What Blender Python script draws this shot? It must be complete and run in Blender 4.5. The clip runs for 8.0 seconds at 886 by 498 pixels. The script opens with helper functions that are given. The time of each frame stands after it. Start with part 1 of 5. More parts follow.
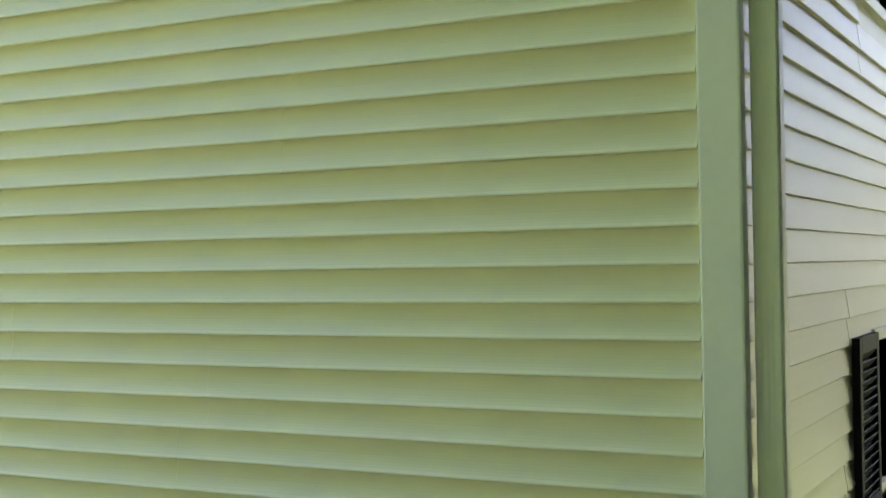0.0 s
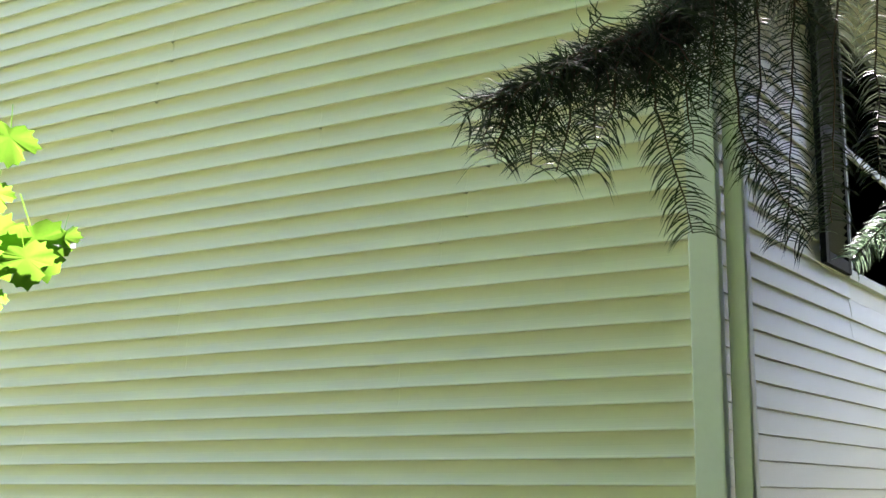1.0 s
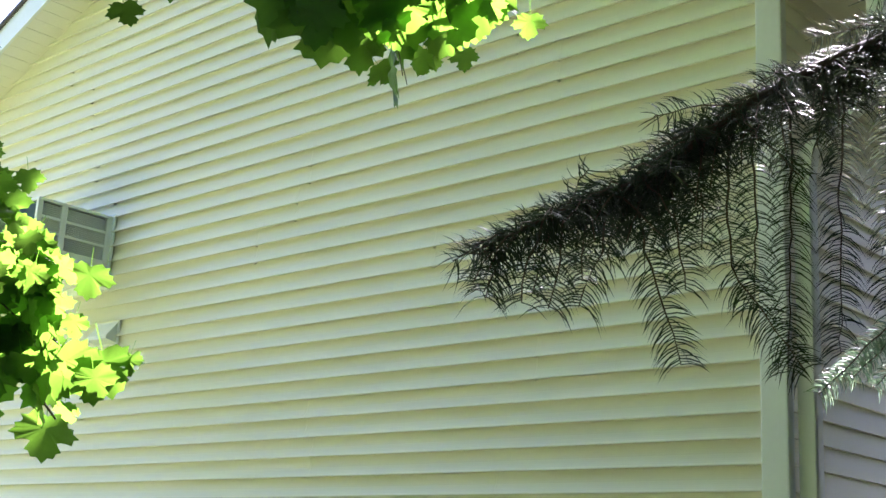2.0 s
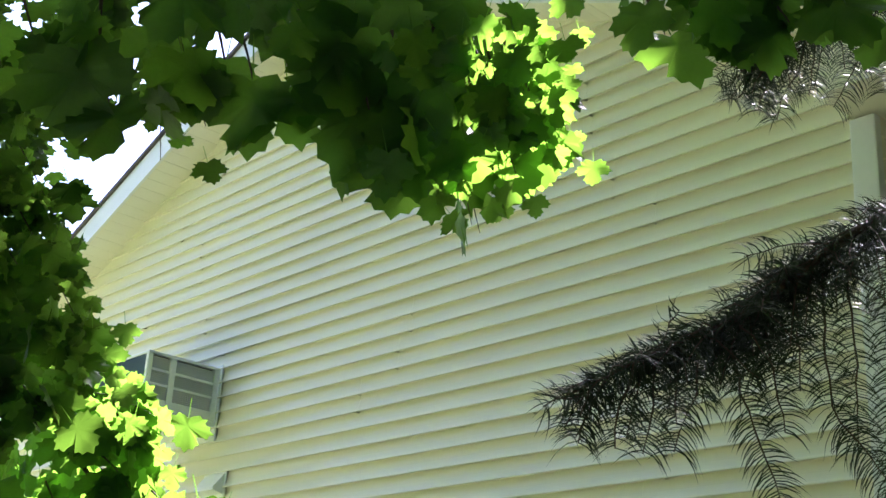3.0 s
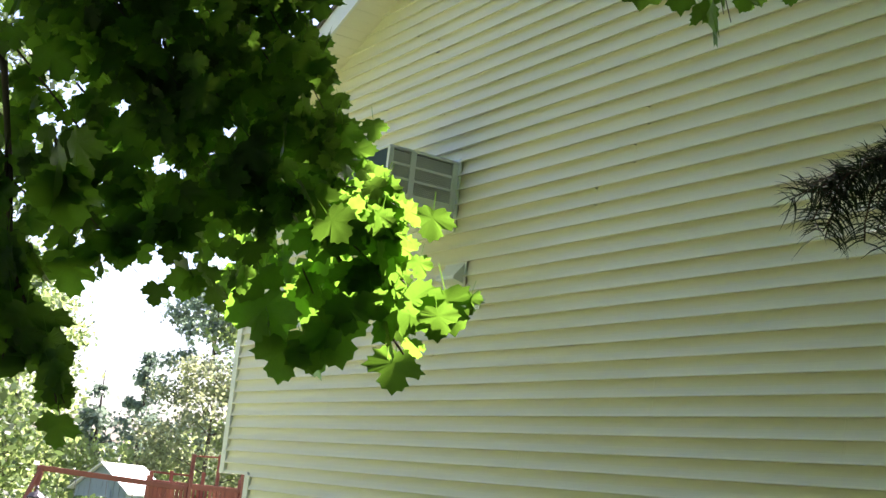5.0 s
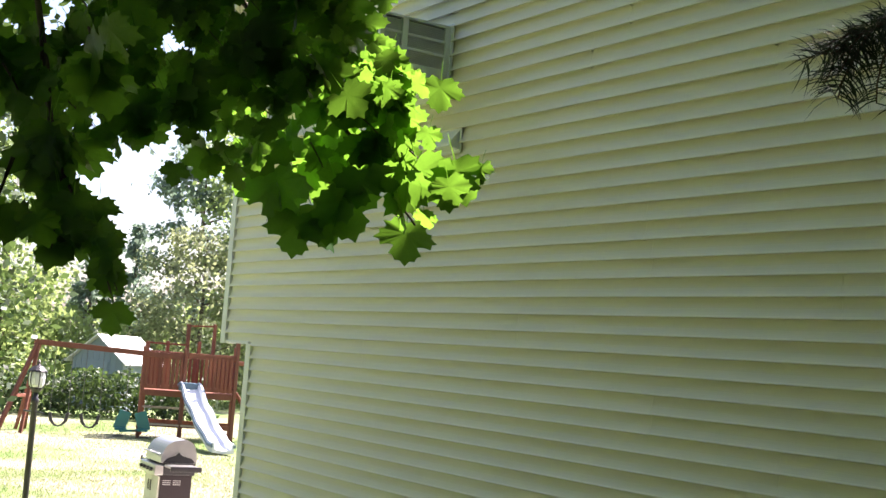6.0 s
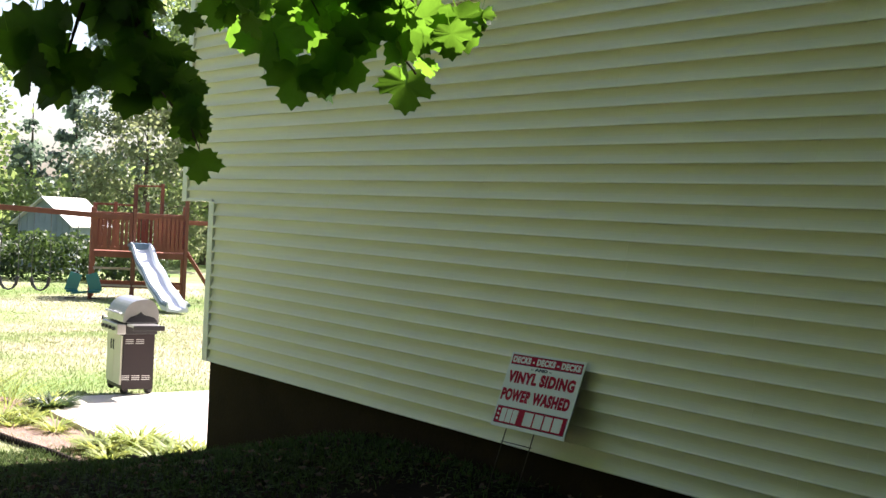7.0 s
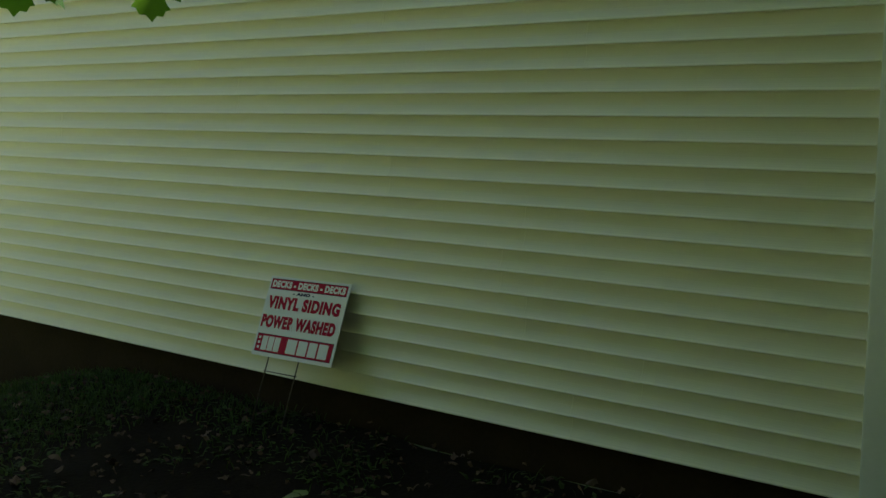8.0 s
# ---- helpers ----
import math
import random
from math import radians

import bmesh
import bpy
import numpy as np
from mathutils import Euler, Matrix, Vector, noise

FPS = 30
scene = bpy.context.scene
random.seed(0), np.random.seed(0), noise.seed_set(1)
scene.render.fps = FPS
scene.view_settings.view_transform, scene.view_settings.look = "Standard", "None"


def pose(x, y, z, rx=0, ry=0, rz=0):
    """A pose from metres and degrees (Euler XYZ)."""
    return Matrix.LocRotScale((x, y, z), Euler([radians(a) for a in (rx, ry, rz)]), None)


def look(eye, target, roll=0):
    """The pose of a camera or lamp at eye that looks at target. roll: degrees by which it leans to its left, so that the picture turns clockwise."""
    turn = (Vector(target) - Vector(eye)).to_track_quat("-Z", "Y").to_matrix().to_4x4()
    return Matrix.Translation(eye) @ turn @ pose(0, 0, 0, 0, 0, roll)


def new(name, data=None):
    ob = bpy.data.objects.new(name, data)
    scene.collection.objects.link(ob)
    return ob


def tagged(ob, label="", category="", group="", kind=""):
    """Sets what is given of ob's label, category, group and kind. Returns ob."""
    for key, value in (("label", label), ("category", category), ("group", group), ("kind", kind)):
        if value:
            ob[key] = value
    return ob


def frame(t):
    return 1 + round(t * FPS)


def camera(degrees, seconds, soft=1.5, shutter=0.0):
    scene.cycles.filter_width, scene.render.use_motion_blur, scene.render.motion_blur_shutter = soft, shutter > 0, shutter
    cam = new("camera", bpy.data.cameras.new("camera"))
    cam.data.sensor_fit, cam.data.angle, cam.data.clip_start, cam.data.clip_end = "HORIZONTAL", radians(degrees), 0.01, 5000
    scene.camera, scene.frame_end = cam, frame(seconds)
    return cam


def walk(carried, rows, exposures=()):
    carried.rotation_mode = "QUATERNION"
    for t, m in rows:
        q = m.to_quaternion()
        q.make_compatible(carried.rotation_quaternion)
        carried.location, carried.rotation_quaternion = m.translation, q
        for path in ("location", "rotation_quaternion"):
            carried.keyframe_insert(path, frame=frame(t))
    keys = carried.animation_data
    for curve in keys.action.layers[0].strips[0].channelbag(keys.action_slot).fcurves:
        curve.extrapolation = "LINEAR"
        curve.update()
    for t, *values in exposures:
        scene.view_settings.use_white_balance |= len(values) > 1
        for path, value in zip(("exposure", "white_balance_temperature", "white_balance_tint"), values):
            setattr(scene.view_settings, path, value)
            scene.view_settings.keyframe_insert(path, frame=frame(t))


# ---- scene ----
cam = camera(38.5, 8.0)

PATH = [
    (0, (0.999, -3.289, 1.333), (0.066, -1.520, 1.357), -0.94),
    (0.5, (1.285, -3.869, 1.333), (0.313, -2.139, 1.588), 0.12),
    (1, (1.803, -4.467, 1.291), (0.739, -2.816, 1.669), 0.31),
    (1.2, (2.055, -4.595, 1.281), (0.940, -2.982, 1.672), 0.85),
    (2.3, (2.440, -4.443, 1.321), (1.099, -3.086, 1.921), 3.42),
    (2.5, (2.456, -4.444, 1.320), (1.112, -3.119, 1.982), 3.41),
    (3, (2.466, -4.445, 1.313), (1.076, -3.203, 2.037), 3.45),
    (3.5, (2.468, -4.443, 1.307), (0.983, -3.280, 1.975), 3.57),
    (4, (2.469, -4.447, 1.307), (0.907, -3.342, 1.890), 4.67),
    (4.5, (2.471, -4.448, 1.306), (0.842, -3.396, 1.795), 6.22),
    (4.7, (2.470, -4.453, 1.306), (0.822, -3.414, 1.759), 6.28),
    (5.8, (2.450, -4.526, 1.319), (0.762, -3.472, 1.524), 4.28),
    (6, (2.444, -4.536, 1.318), (0.771, -3.455, 1.493), 4.30),
    (6.5, (2.411, -4.591, 1.315), (0.738, -3.496, 1.368), 3.25),
    (7, (2.350, -4.671, 1.293), (0.728, -3.501, 1.245), 2.94),
    (7.5, (2.194, -4.604, 1.296), (0.702, -3.280, 1.145), 3.19),
    (8, (2.000, -4.487, 1.309), (0.655, -3.017, 1.137), 1.41),
]
# seconds, stops, kelvin, tint
EXPOSURES = [(0.0, 3.52, 6550, 22), (1.0, 3.62, 6150, 27), (2.5, 3.46, 5800, 35), (3.5, 3.22, 5850, 36), (4.5, 2.88, 6150, 33), (6.5, 2.24, 6450, 25), (7.2, 2.07, 6450, 20), (8.0, 2.02, 6550, 11)]
walk(cam, [(t, look(eye, target, roll)) for t, eye, target, roll in PATH], EXPOSURES)

# ---- light ----
SUN_AZ, SUN_EL = 14.0, 55.0          # degrees to the left of +y, above the horizon
sun_way = Vector((-math.sin(radians(SUN_AZ)) * math.cos(radians(SUN_EL)), math.cos(radians(SUN_AZ)) * math.cos(radians(SUN_EL)), math.sin(radians(SUN_EL))))
world = bpy.data.worlds.new("sky")
scene.world = world
world.use_nodes = True
wn = world.node_tree.nodes
sky = wn.new("ShaderNodeTexSky")
sky.sky_type = "NISHITA"
sky.sun_disc = False
sky.sun_elevation = radians(SUN_EL)
sky.sun_rotation = radians(-SUN_AZ)
sky.dust_density = 2.0
world.node_tree.links.new(sky.outputs[0], wn["Background"].inputs[0])
wn["Background"].inputs[1].default_value = 0.060
sun = new("sun", bpy.data.lights.new("sun", "SUN"))
sun.data.energy = 5.0
sun.data.angle = radians(0.53)
sun.data.color = (1.0, 0.95, 0.86)
sun.matrix_world = look(sun_way * 60, (0, 0, 0))


# ---- materials ----
def mat(name, base, rough=0.6, other=None, scale=6.0, fine=60.0, amount=0.5, bump=0.15, metal=0.0, spec=0.5, island=0.0, obj=0.0, stretch=(1, 1, 1), through_light=0.0, lo=0.45, hi=1.0, gain=2.4, hue=0.47):
    """A surface with two scales of variation between base and other, fine relief, and a per-piece shift."""
    m = bpy.data.materials.new(name)
    m.use_nodes = True
    nt = m.node_tree
    N, L = nt.nodes, nt.links
    bsdf = N["Principled BSDF"]
    bsdf.inputs["Roughness"].default_value = rough
    bsdf.inputs["Metallic"].default_value = metal
    bsdf.inputs["Specular IOR Level"].default_value = spec
    geo = N.new("ShaderNodeNewGeometry")
    mp = N.new("ShaderNodeMapping")
    mp.inputs["Scale"].default_value = stretch
    L.new(geo.outputs["Position"], mp.inputs[0])
    big, small = N.new("ShaderNodeTexNoise"), N.new("ShaderNodeTexNoise")
    big.inputs["Scale"].default_value, big.inputs["Detail"].default_value = scale, 5
    small.inputs["Scale"].default_value, small.inputs["Detail"].default_value = fine, 3
    L.new(mp.outputs[0], big.inputs[0])
    L.new(mp.outputs[0], small.inputs[0])
    add = N.new("ShaderNodeMath")
    add.operation = "MULTIPLY_ADD"
    L.new(small.outputs[0], add.inputs[0])
    add.inputs[1].default_value = 0.45
    L.new(big.outputs[0], add.inputs[2])
    ramp = N.new("ShaderNodeMapRange")
    ramp.inputs["From Min"].default_value, ramp.inputs["From Max"].default_value = lo, hi
    ramp.inputs["To Max"].default_value = amount
    L.new(add.outputs[0], ramp.inputs[0])
    mix = N.new("ShaderNodeMix")
    mix.data_type = "RGBA"
    mix.inputs[6].default_value = (*base, 1)
    mix.inputs[7].default_value = (*(other or [c * 0.6 for c in base]), 1)
    L.new(ramp.outputs[0], mix.inputs[0])
    colour = mix.outputs[2]
    for source, strength in (("island", island), ("obj", obj)):
        if strength:
            node = geo.outputs["Random Per Island"] if source == "island" else N.new("ShaderNodeObjectInfo").outputs["Random"]
            hsv = N.new("ShaderNodeHueSaturation")
            rng = N.new("ShaderNodeMapRange")
            rng.inputs["To Min"].default_value, rng.inputs["To Max"].default_value = 1 - strength, 1 + strength
            L.new(node, rng.inputs[0])
            L.new(rng.outputs[0], hsv.inputs["Value"])
            L.new(colour, hsv.inputs["Color"])
            colour = hsv.outputs[0]
    L.new(colour, bsdf.inputs["Base Color"])
    if bump:
        b = N.new("ShaderNodeBump")
        b.inputs["Strength"].default_value = bump
        b.inputs["Distance"].default_value = 0.01
        L.new(small.outputs[0], b.inputs["Height"])
        L.new(b.outputs[0], bsdf.inputs["Normal"])
    if through_light:
        tr = N.new("ShaderNodeBsdfTranslucent")
        warm = N.new("ShaderNodeHueSaturation")
        warm.inputs["Hue"].default_value, warm.inputs["Saturation"].default_value, warm.inputs["Value"].default_value = hue, 1.0, gain
        L.new(colour, warm.inputs["Color"])
        L.new(warm.outputs[0], tr.inputs[0])
        ms = N.new("ShaderNodeMixShader")
        ms.inputs[0].default_value = through_light
        L.new(bsdf.outputs[0], ms.inputs[1])
        L.new(tr.outputs[0], ms.inputs[2])
        L.new(ms.outputs[0], N["Material Output"].inputs[0])
    return m


VINYL = mat("yellow_vinyl", (0.79, 0.755, 0.585), 0.36, (0.72, 0.69, 0.52), 1.3, 40, 0.6, 0.03, obj=0.018, stretch=(0.5, 1, 2.2))
TRIM = mat("white_aluminium", (0.78, 0.79, 0.76), 0.4, (0.66, 0.68, 0.62), 1.5, 30, 0.6, 0.03)
SOFFIT = mat("cream_soffit", (0.80, 0.77, 0.62), 0.45, (0.7, 0.67, 0.52), 2, 40, 0.5, 0.03)
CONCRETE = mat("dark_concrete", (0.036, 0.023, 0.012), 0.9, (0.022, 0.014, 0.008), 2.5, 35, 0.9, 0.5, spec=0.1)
SLAB = mat("pale_concrete_slab", (0.52, 0.49, 0.43), 0.85, (0.42, 0.39, 0.34), 1.6, 45, 0.8, 0.3)
SHINGLE = mat("dark_shingle", (0.07, 0.06, 0.055), 0.9, (0.13, 0.11, 0.1), 5, 90, 0.8, 0.5)
DARK = mat("dark_void", (0.02, 0.02, 0.02), 0.8, amount=0.3)
SHUTTER = mat("black_shutter", (0.010, 0.010, 0.011), 0.65, (0.02, 0.02, 0.02), 6, 60, 0.5, 0.05, spec=0.15)
# near-black soil: the shade beside the wall is painted into this colour
SHADE_SOIL = mat("shade_dark_soil", (0.008, 0.0065, 0.004), 0.95, (0.020, 0.015, 0.010), 2.0, 40, 0.9, 0.7, spec=0.04)
EARTH = mat("grass_and_soil", (0.12, 0.18, 0.06), 0.95, (0.38, 0.33, 0.25), 0.26, 20, 1.0, 0.6, lo=0.66, hi=1.02, spec=0.1)
BARK = mat("brown_bark", (0.11, 0.085, 0.06), 0.9, (0.05, 0.04, 0.03), 9, 60, 0.9, 0.8, stretch=(1, 1, 0.3))


# ---- building helpers ----
def part(name, bm, material, parent=None, label="", smooth=False):
    """Links a bmesh as one mesh object, in world coordinates, under a thing or a part."""
    me = bpy.data.meshes.new(name)
    bm.to_mesh(me)
    bm.free()
    if smooth:
        for p in me.polygons:
            p.use_smooth = True
    me.materials.append(material)
    ob = new(name, me)
    if parent is not None:
        ob.parent = parent
        ob.matrix_parent_inverse = Matrix.LocRotScale(parent.location, parent.rotation_euler, None).inverted() if parent.parent is None else (parent.parent.matrix_basis @ parent.matrix_parent_inverse @ parent.matrix_basis).inverted()
        if parent.parent is not None:
            ob.matrix_parent_inverse = Matrix.Identity(4)
            ob.matrix_parent_inverse = world_of(parent).inverted()
    if label:
        ob["label"] = label
    return ob


def world_of(ob):
    m = ob.matrix_basis.copy()
    if ob.parent is not None:
        m = world_of(ob.parent) @ ob.matrix_parent_inverse @ m
    return m


def thing(name, at, label, category, group="", kind="", rz=0.0):
    ob = new(name)
    ob.empty_display_size = 0.1
    ob.matrix_basis = pose(*at, 0, 0, rz)
    return tagged(ob, label, category, group, kind)


def bm_box(lo, hi, bevel=0.0, bm=None, m=None):
    bm = bm or bmesh.new()
    lo, hi = Vector(lo), Vector(hi)
    r = bmesh.ops.create_cube(bm, size=1.0)
    vs = r["verts"]
    for v in vs:
        v.co = Vector(((lo[i] + hi[i]) / 2 + v.co[i] * (hi[i] - lo[i])) for i in range(3))
    if bevel:
        es = list({e for v in vs for e in v.link_edges})
        g = bmesh.ops.bevel(bm, geom=es, offset=bevel, segments=2, affect="EDGES", profile=0.6)
        vs = list({v for fc in g["faces"] for v in fc.verts} | {v for v in vs if v.is_valid})
    if m is not None:
        for v in vs:
            v.co = m @ v.co
    return bm


def bm_beam(a, b, w, h, bevel=0.006, bm=None, up=(0, 0, 1)):
    """A squared timber from a to b."""
    a, b = Vector(a), Vector(b)
    z = (b - a).normalized()
    x = Vector(up).cross(z)
    if x.length < 1e-3:
        x = Vector((1, 0, 0)).cross(z)
    x.normalize()
    y = z.cross(x)
    m = Matrix((x, y, z)).transposed().to_4x4()
    m.translation = a
    return bm_box((-w / 2, -h / 2, 0), (w / 2, h / 2, (b - a).length), bevel, bm, m)


def bm_tube(points, radii, sides=8, bm=None, cap=True):
    """A round, tapering tube along points."""
    bm = bm or bmesh.new()
    pts = [Vector(p) for p in points]
    if not hasattr(radii, "__len__"):
        radii = [radii] * len(pts)
    rings = []
    for i, p in enumerate(pts):
        d = (pts[min(i + 1, len(pts) - 1)] - pts[max(i - 1, 0)]).normalized()
        ref = Vector((0, 0, 1)) if abs(d.z) < 0.9 else Vector((1, 0, 0))
        x = ref.cross(d).normalized()
        y = d.cross(x)
        rings.append([bm.verts.new(p + (x * math.cos(k * math.tau / sides) + y * math.sin(k * math.tau / sides)) * radii[i]) for k in range(sides)])
    for a, b in zip(rings, rings[1:]):
        for k in range(sides):
            bm.faces.new((a[k], a[(k + 1) % sides], b[(k + 1) % sides], b[k]))
    if cap:
        bm.faces.new(rings[0][::-1])
        bm.faces.new(rings[-1])
    return bm


def bm_lathe(profile, at, sides=24, bm=None):
    """A turned shape: profile rows of (radius, height)."""
    bm = bm or bmesh.new()
    rings = [[bm.verts.new((at[0] + r * math.cos(k * math.tau / sides), at[1] + r * math.sin(k * math.tau / sides), at[2] + z)) for k in range(sides)] for r, z in profile]
    for a, b in zip(rings, rings[1:]):
        for k in range(sides):
            bm.faces.new((a[k], a[(k + 1) % sides], b[(k + 1) % sides], b[k]))
    bm.faces.new(rings[0][::-1])
    bm.faces.new(rings[-1])
    return bm


def raw(verts, faces):
    me_bm = bmesh.new()
    vs = [me_bm.verts.new(v) for v in verts]
    for fc in faces:
        me_bm.faces.new([vs[i] for i in fc])
    return me_bm


def mesh_part(name, verts, faces, material, parent=None, smooth=False, kind=""):
    """A large joined mesh, in world coordinates."""
    me = bpy.data.meshes.new(name)
    me.from_pydata(verts, [], faces)
    me.materials.append(material)
    if smooth:
        me.polygons.foreach_set("use_smooth", [True] * len(me.polygons))
    ob = new(name, me)
    if parent is not None:
        ob.parent = parent
        ob.matrix_parent_inverse = world_of(parent).inverted()
    if kind:
        ob["kind"] = kind
    return ob


# ---- ground ----
def smoothstep(a, b, v):
    u = min(1.0, max(0.0, (v - a) / (b - a)))
    return u * u * (3 - 2 * u)


def ground_z(x, y):
    """Falls from the front of the house to the back garden."""
    z = -0.30 - 0.42 * smoothstep(-4.4, -7.3, x) - 0.27 * smoothstep(-6.7, -7.6, x) - 0.52 * smoothstep(-14.0, -28.0, x)
    near = math.exp(-((x + 3) ** 2 + (y + 3) ** 2) / 60.0)
    return z + near * 0.03 * noise.noise(Vector((x * 1.3, y * 1.3, 0))) + 0.09 * smoothstep(-1.2, 0.0, y) * smoothstep(-7.4, -5.0, x) * smoothstep(3, 0, x)


def build_ground():
    xs = [-900, -400, -200, -120, -80, -60] + [-48 + i * 1.5 for i in range(18)] + [-21 + i * 0.5 for i in range(24)] + [-9 + i * 0.25 for i in range(56)] + [5, 6, 8, 11, 15, 22, 35, 60, 120, 300, 900]
    ys = [-900, -300, -120, -60, -30, -18, -12, -9, -7.5] + [-6.5 + i * 0.25 for i in range(30)] + [1 + i * 0.5 for i in range(12)] + [7 + i * 1.5 for i in range(16)] + [34, 40, 50, 70, 100, 160, 300, 900]
    verts = [(x, y, ground_z(x, y)) for y in ys for x in xs]
    w = len(xs)
    faces = [(j * w + i, j * w + i + 1, (j + 1) * w + i + 1, (j + 1) * w + i) for j in range(len(ys) - 1) for i in range(w - 1)]
    return tagged(mesh_part("ground", verts, faces, EARTH, smooth=True), "sunlit lawn with bare patches, shaded dirt beside the house", "lawn", kind="structure")


build_ground()


def build_shade_soil():
    """Bare soil under the trees along the wall, its colour darkened for shade."""
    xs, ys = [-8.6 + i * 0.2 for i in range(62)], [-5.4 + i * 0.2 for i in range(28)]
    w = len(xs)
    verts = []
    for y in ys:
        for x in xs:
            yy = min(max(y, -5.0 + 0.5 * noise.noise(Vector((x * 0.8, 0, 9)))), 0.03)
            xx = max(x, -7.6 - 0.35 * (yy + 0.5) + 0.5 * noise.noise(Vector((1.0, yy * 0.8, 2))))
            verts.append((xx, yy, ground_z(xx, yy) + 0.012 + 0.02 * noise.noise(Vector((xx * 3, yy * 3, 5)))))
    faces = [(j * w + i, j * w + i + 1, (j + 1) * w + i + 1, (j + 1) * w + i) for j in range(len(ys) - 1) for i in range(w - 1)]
    tagged(mesh_part("shade_soil_bed", verts, faces, SHADE_SOIL, smooth=True), "bare soil beside the wall, its colour darkened to stand in for shade", "soil", kind="structure")


build_shade_soil()


def build_bounce_cut_bed():
    """Dark ground sheets added out of view to cut light bounced onto the walls."""
    xs, ys = [0.24 + i * 0.2 for i in range(9)], [-0.2 + i * 0.4 for i in range(26)]
    pts = [(x, y) for y in ys for x in xs]
    w = len(xs)
    faces = [(j * w + i, j * w + i + 1, (j + 1) * w + i + 1, (j + 1) * w + i) for j in range(len(ys) - 1) for i in range(w - 1)]
    k = len(pts)
    xs2, ys2 = [3.2 + i * 0.35 for i in range(20)], [-5.4 + i * 0.4 for i in range(14)]
    pts += [(x, y) for y in ys2 for x in xs2]
    w = len(xs2)
    faces += [(k + j * w + i, k + j * w + i + 1, k + (j + 1) * w + i + 1, k + (j + 1) * w + i) for j in range(len(ys2) - 1) for i in range(w - 1)]
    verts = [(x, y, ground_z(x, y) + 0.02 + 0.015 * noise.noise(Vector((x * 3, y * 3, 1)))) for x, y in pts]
    tagged(mesh_part("bounce_cut_bed", verts, faces, SHADE_SOIL, smooth=True), "dark ground sheet added out of view to cut bounced light", "soil", kind="structure")


build_bounce_cut_bed()

# ---- house ----
COURSE = 0.1016
FAR_LOW, FAR_UP, NOTCH_Z = -7.48, -8.03, 1.36       # far corner below and above the overhang
POST_L, POST_R = 0.042, 0.156                       # corner post
EAVE_Z = 3.88
RIDGE_X = -3.78
PEAK = 5.93
RAKE = 0.42                                          # slope of the gable


def rake_z(x):
    """Underside of the rake soffit where it meets the gable wall."""
    return PEAK - RAKE * abs(x - RIDGE_X)


house = thing("house", (-3.85, 0, -0.3), "pale yellow vinyl-sided house with white trim on a concrete foundation", "house")

PROFILE = [(0.0015, 0.0100), (0.0225, 0.0085), (0.0250, 0.0), (0.0288, 0.0004), (0.03, 0.003), (0.0293, 0.007), (0.0224, 0.015), (0.017, 0.024), (0.0126, 0.033), (0.0091, 0.042), (0.0062, 0.051), (0.0044, 0.061), (0.0032, 0.071), (0.0024, 0.081), (0.0019, 0.09), (0.0016, 0.0985)]


FLAT_LAP = [(0.0015, 0.0), (0.0150, 0.0), (0.0165, 0.002), (0.0160, 0.006), (0.0110, 0.040), (0.0065, 0.070), (0.0030, 0.0985)]


def siding_panel(x0, x1, k, courses, proud, origin, along, outward, limit=None, lap=PROFILE):
    """One vinyl panel of one or two laps; it runs along a wall and is cut to the gable where limit says so."""
    ring = []
    for c in range(courses):
        ring += [(d, (k + c) * COURSE + z) for d, z in lap]
    ring.append((0.0015, (k + courses) * COURSE))
    verts, faces = [], []
    for d, z in ring:
        a, b = (x0, x1) if limit is None else (max(x0, limit(z)[0]), min(x1, limit(z)[1]))
        if b < a:
            a = b = (a + b) / 2
        for s in (a, b):
            p = origin + along * s + outward * (d + proud)
            verts.append((p.x, p.y, z - 0.5 * proud))
    n = len(ring)
    faces = [(2 * i, 2 * i + 1, 2 * i + 3, 2 * i + 2) for i in range(n - 1)]
    # ends turn back to the wall
    base = len(verts)
    for i, (d, z) in enumerate(ring):
        for s in (0, 1):
            v = Vector(verts[2 * i + s]) - outward * (d + proud - 0.0005)
            verts.append(tuple(v))
    for i in range(n - 1):
        faces.append((2 * i, 2 * i + 2, base + 2 * i + 2, base + 2 * i))
        faces.append((2 * i + 1, base + 2 * i + 1, base + 2 * i + 3, 2 * i + 3))
    return verts, faces


def gable_limit(z):
    half = (PEAK + 0.02 - z) / RAKE
    left = FAR_UP + 0.075 if z > NOTCH_Z else FAR_LOW + 0.075
    return max(left, RIDGE_X - half), min(POST_L - 0.004, RIDGE_X + half)


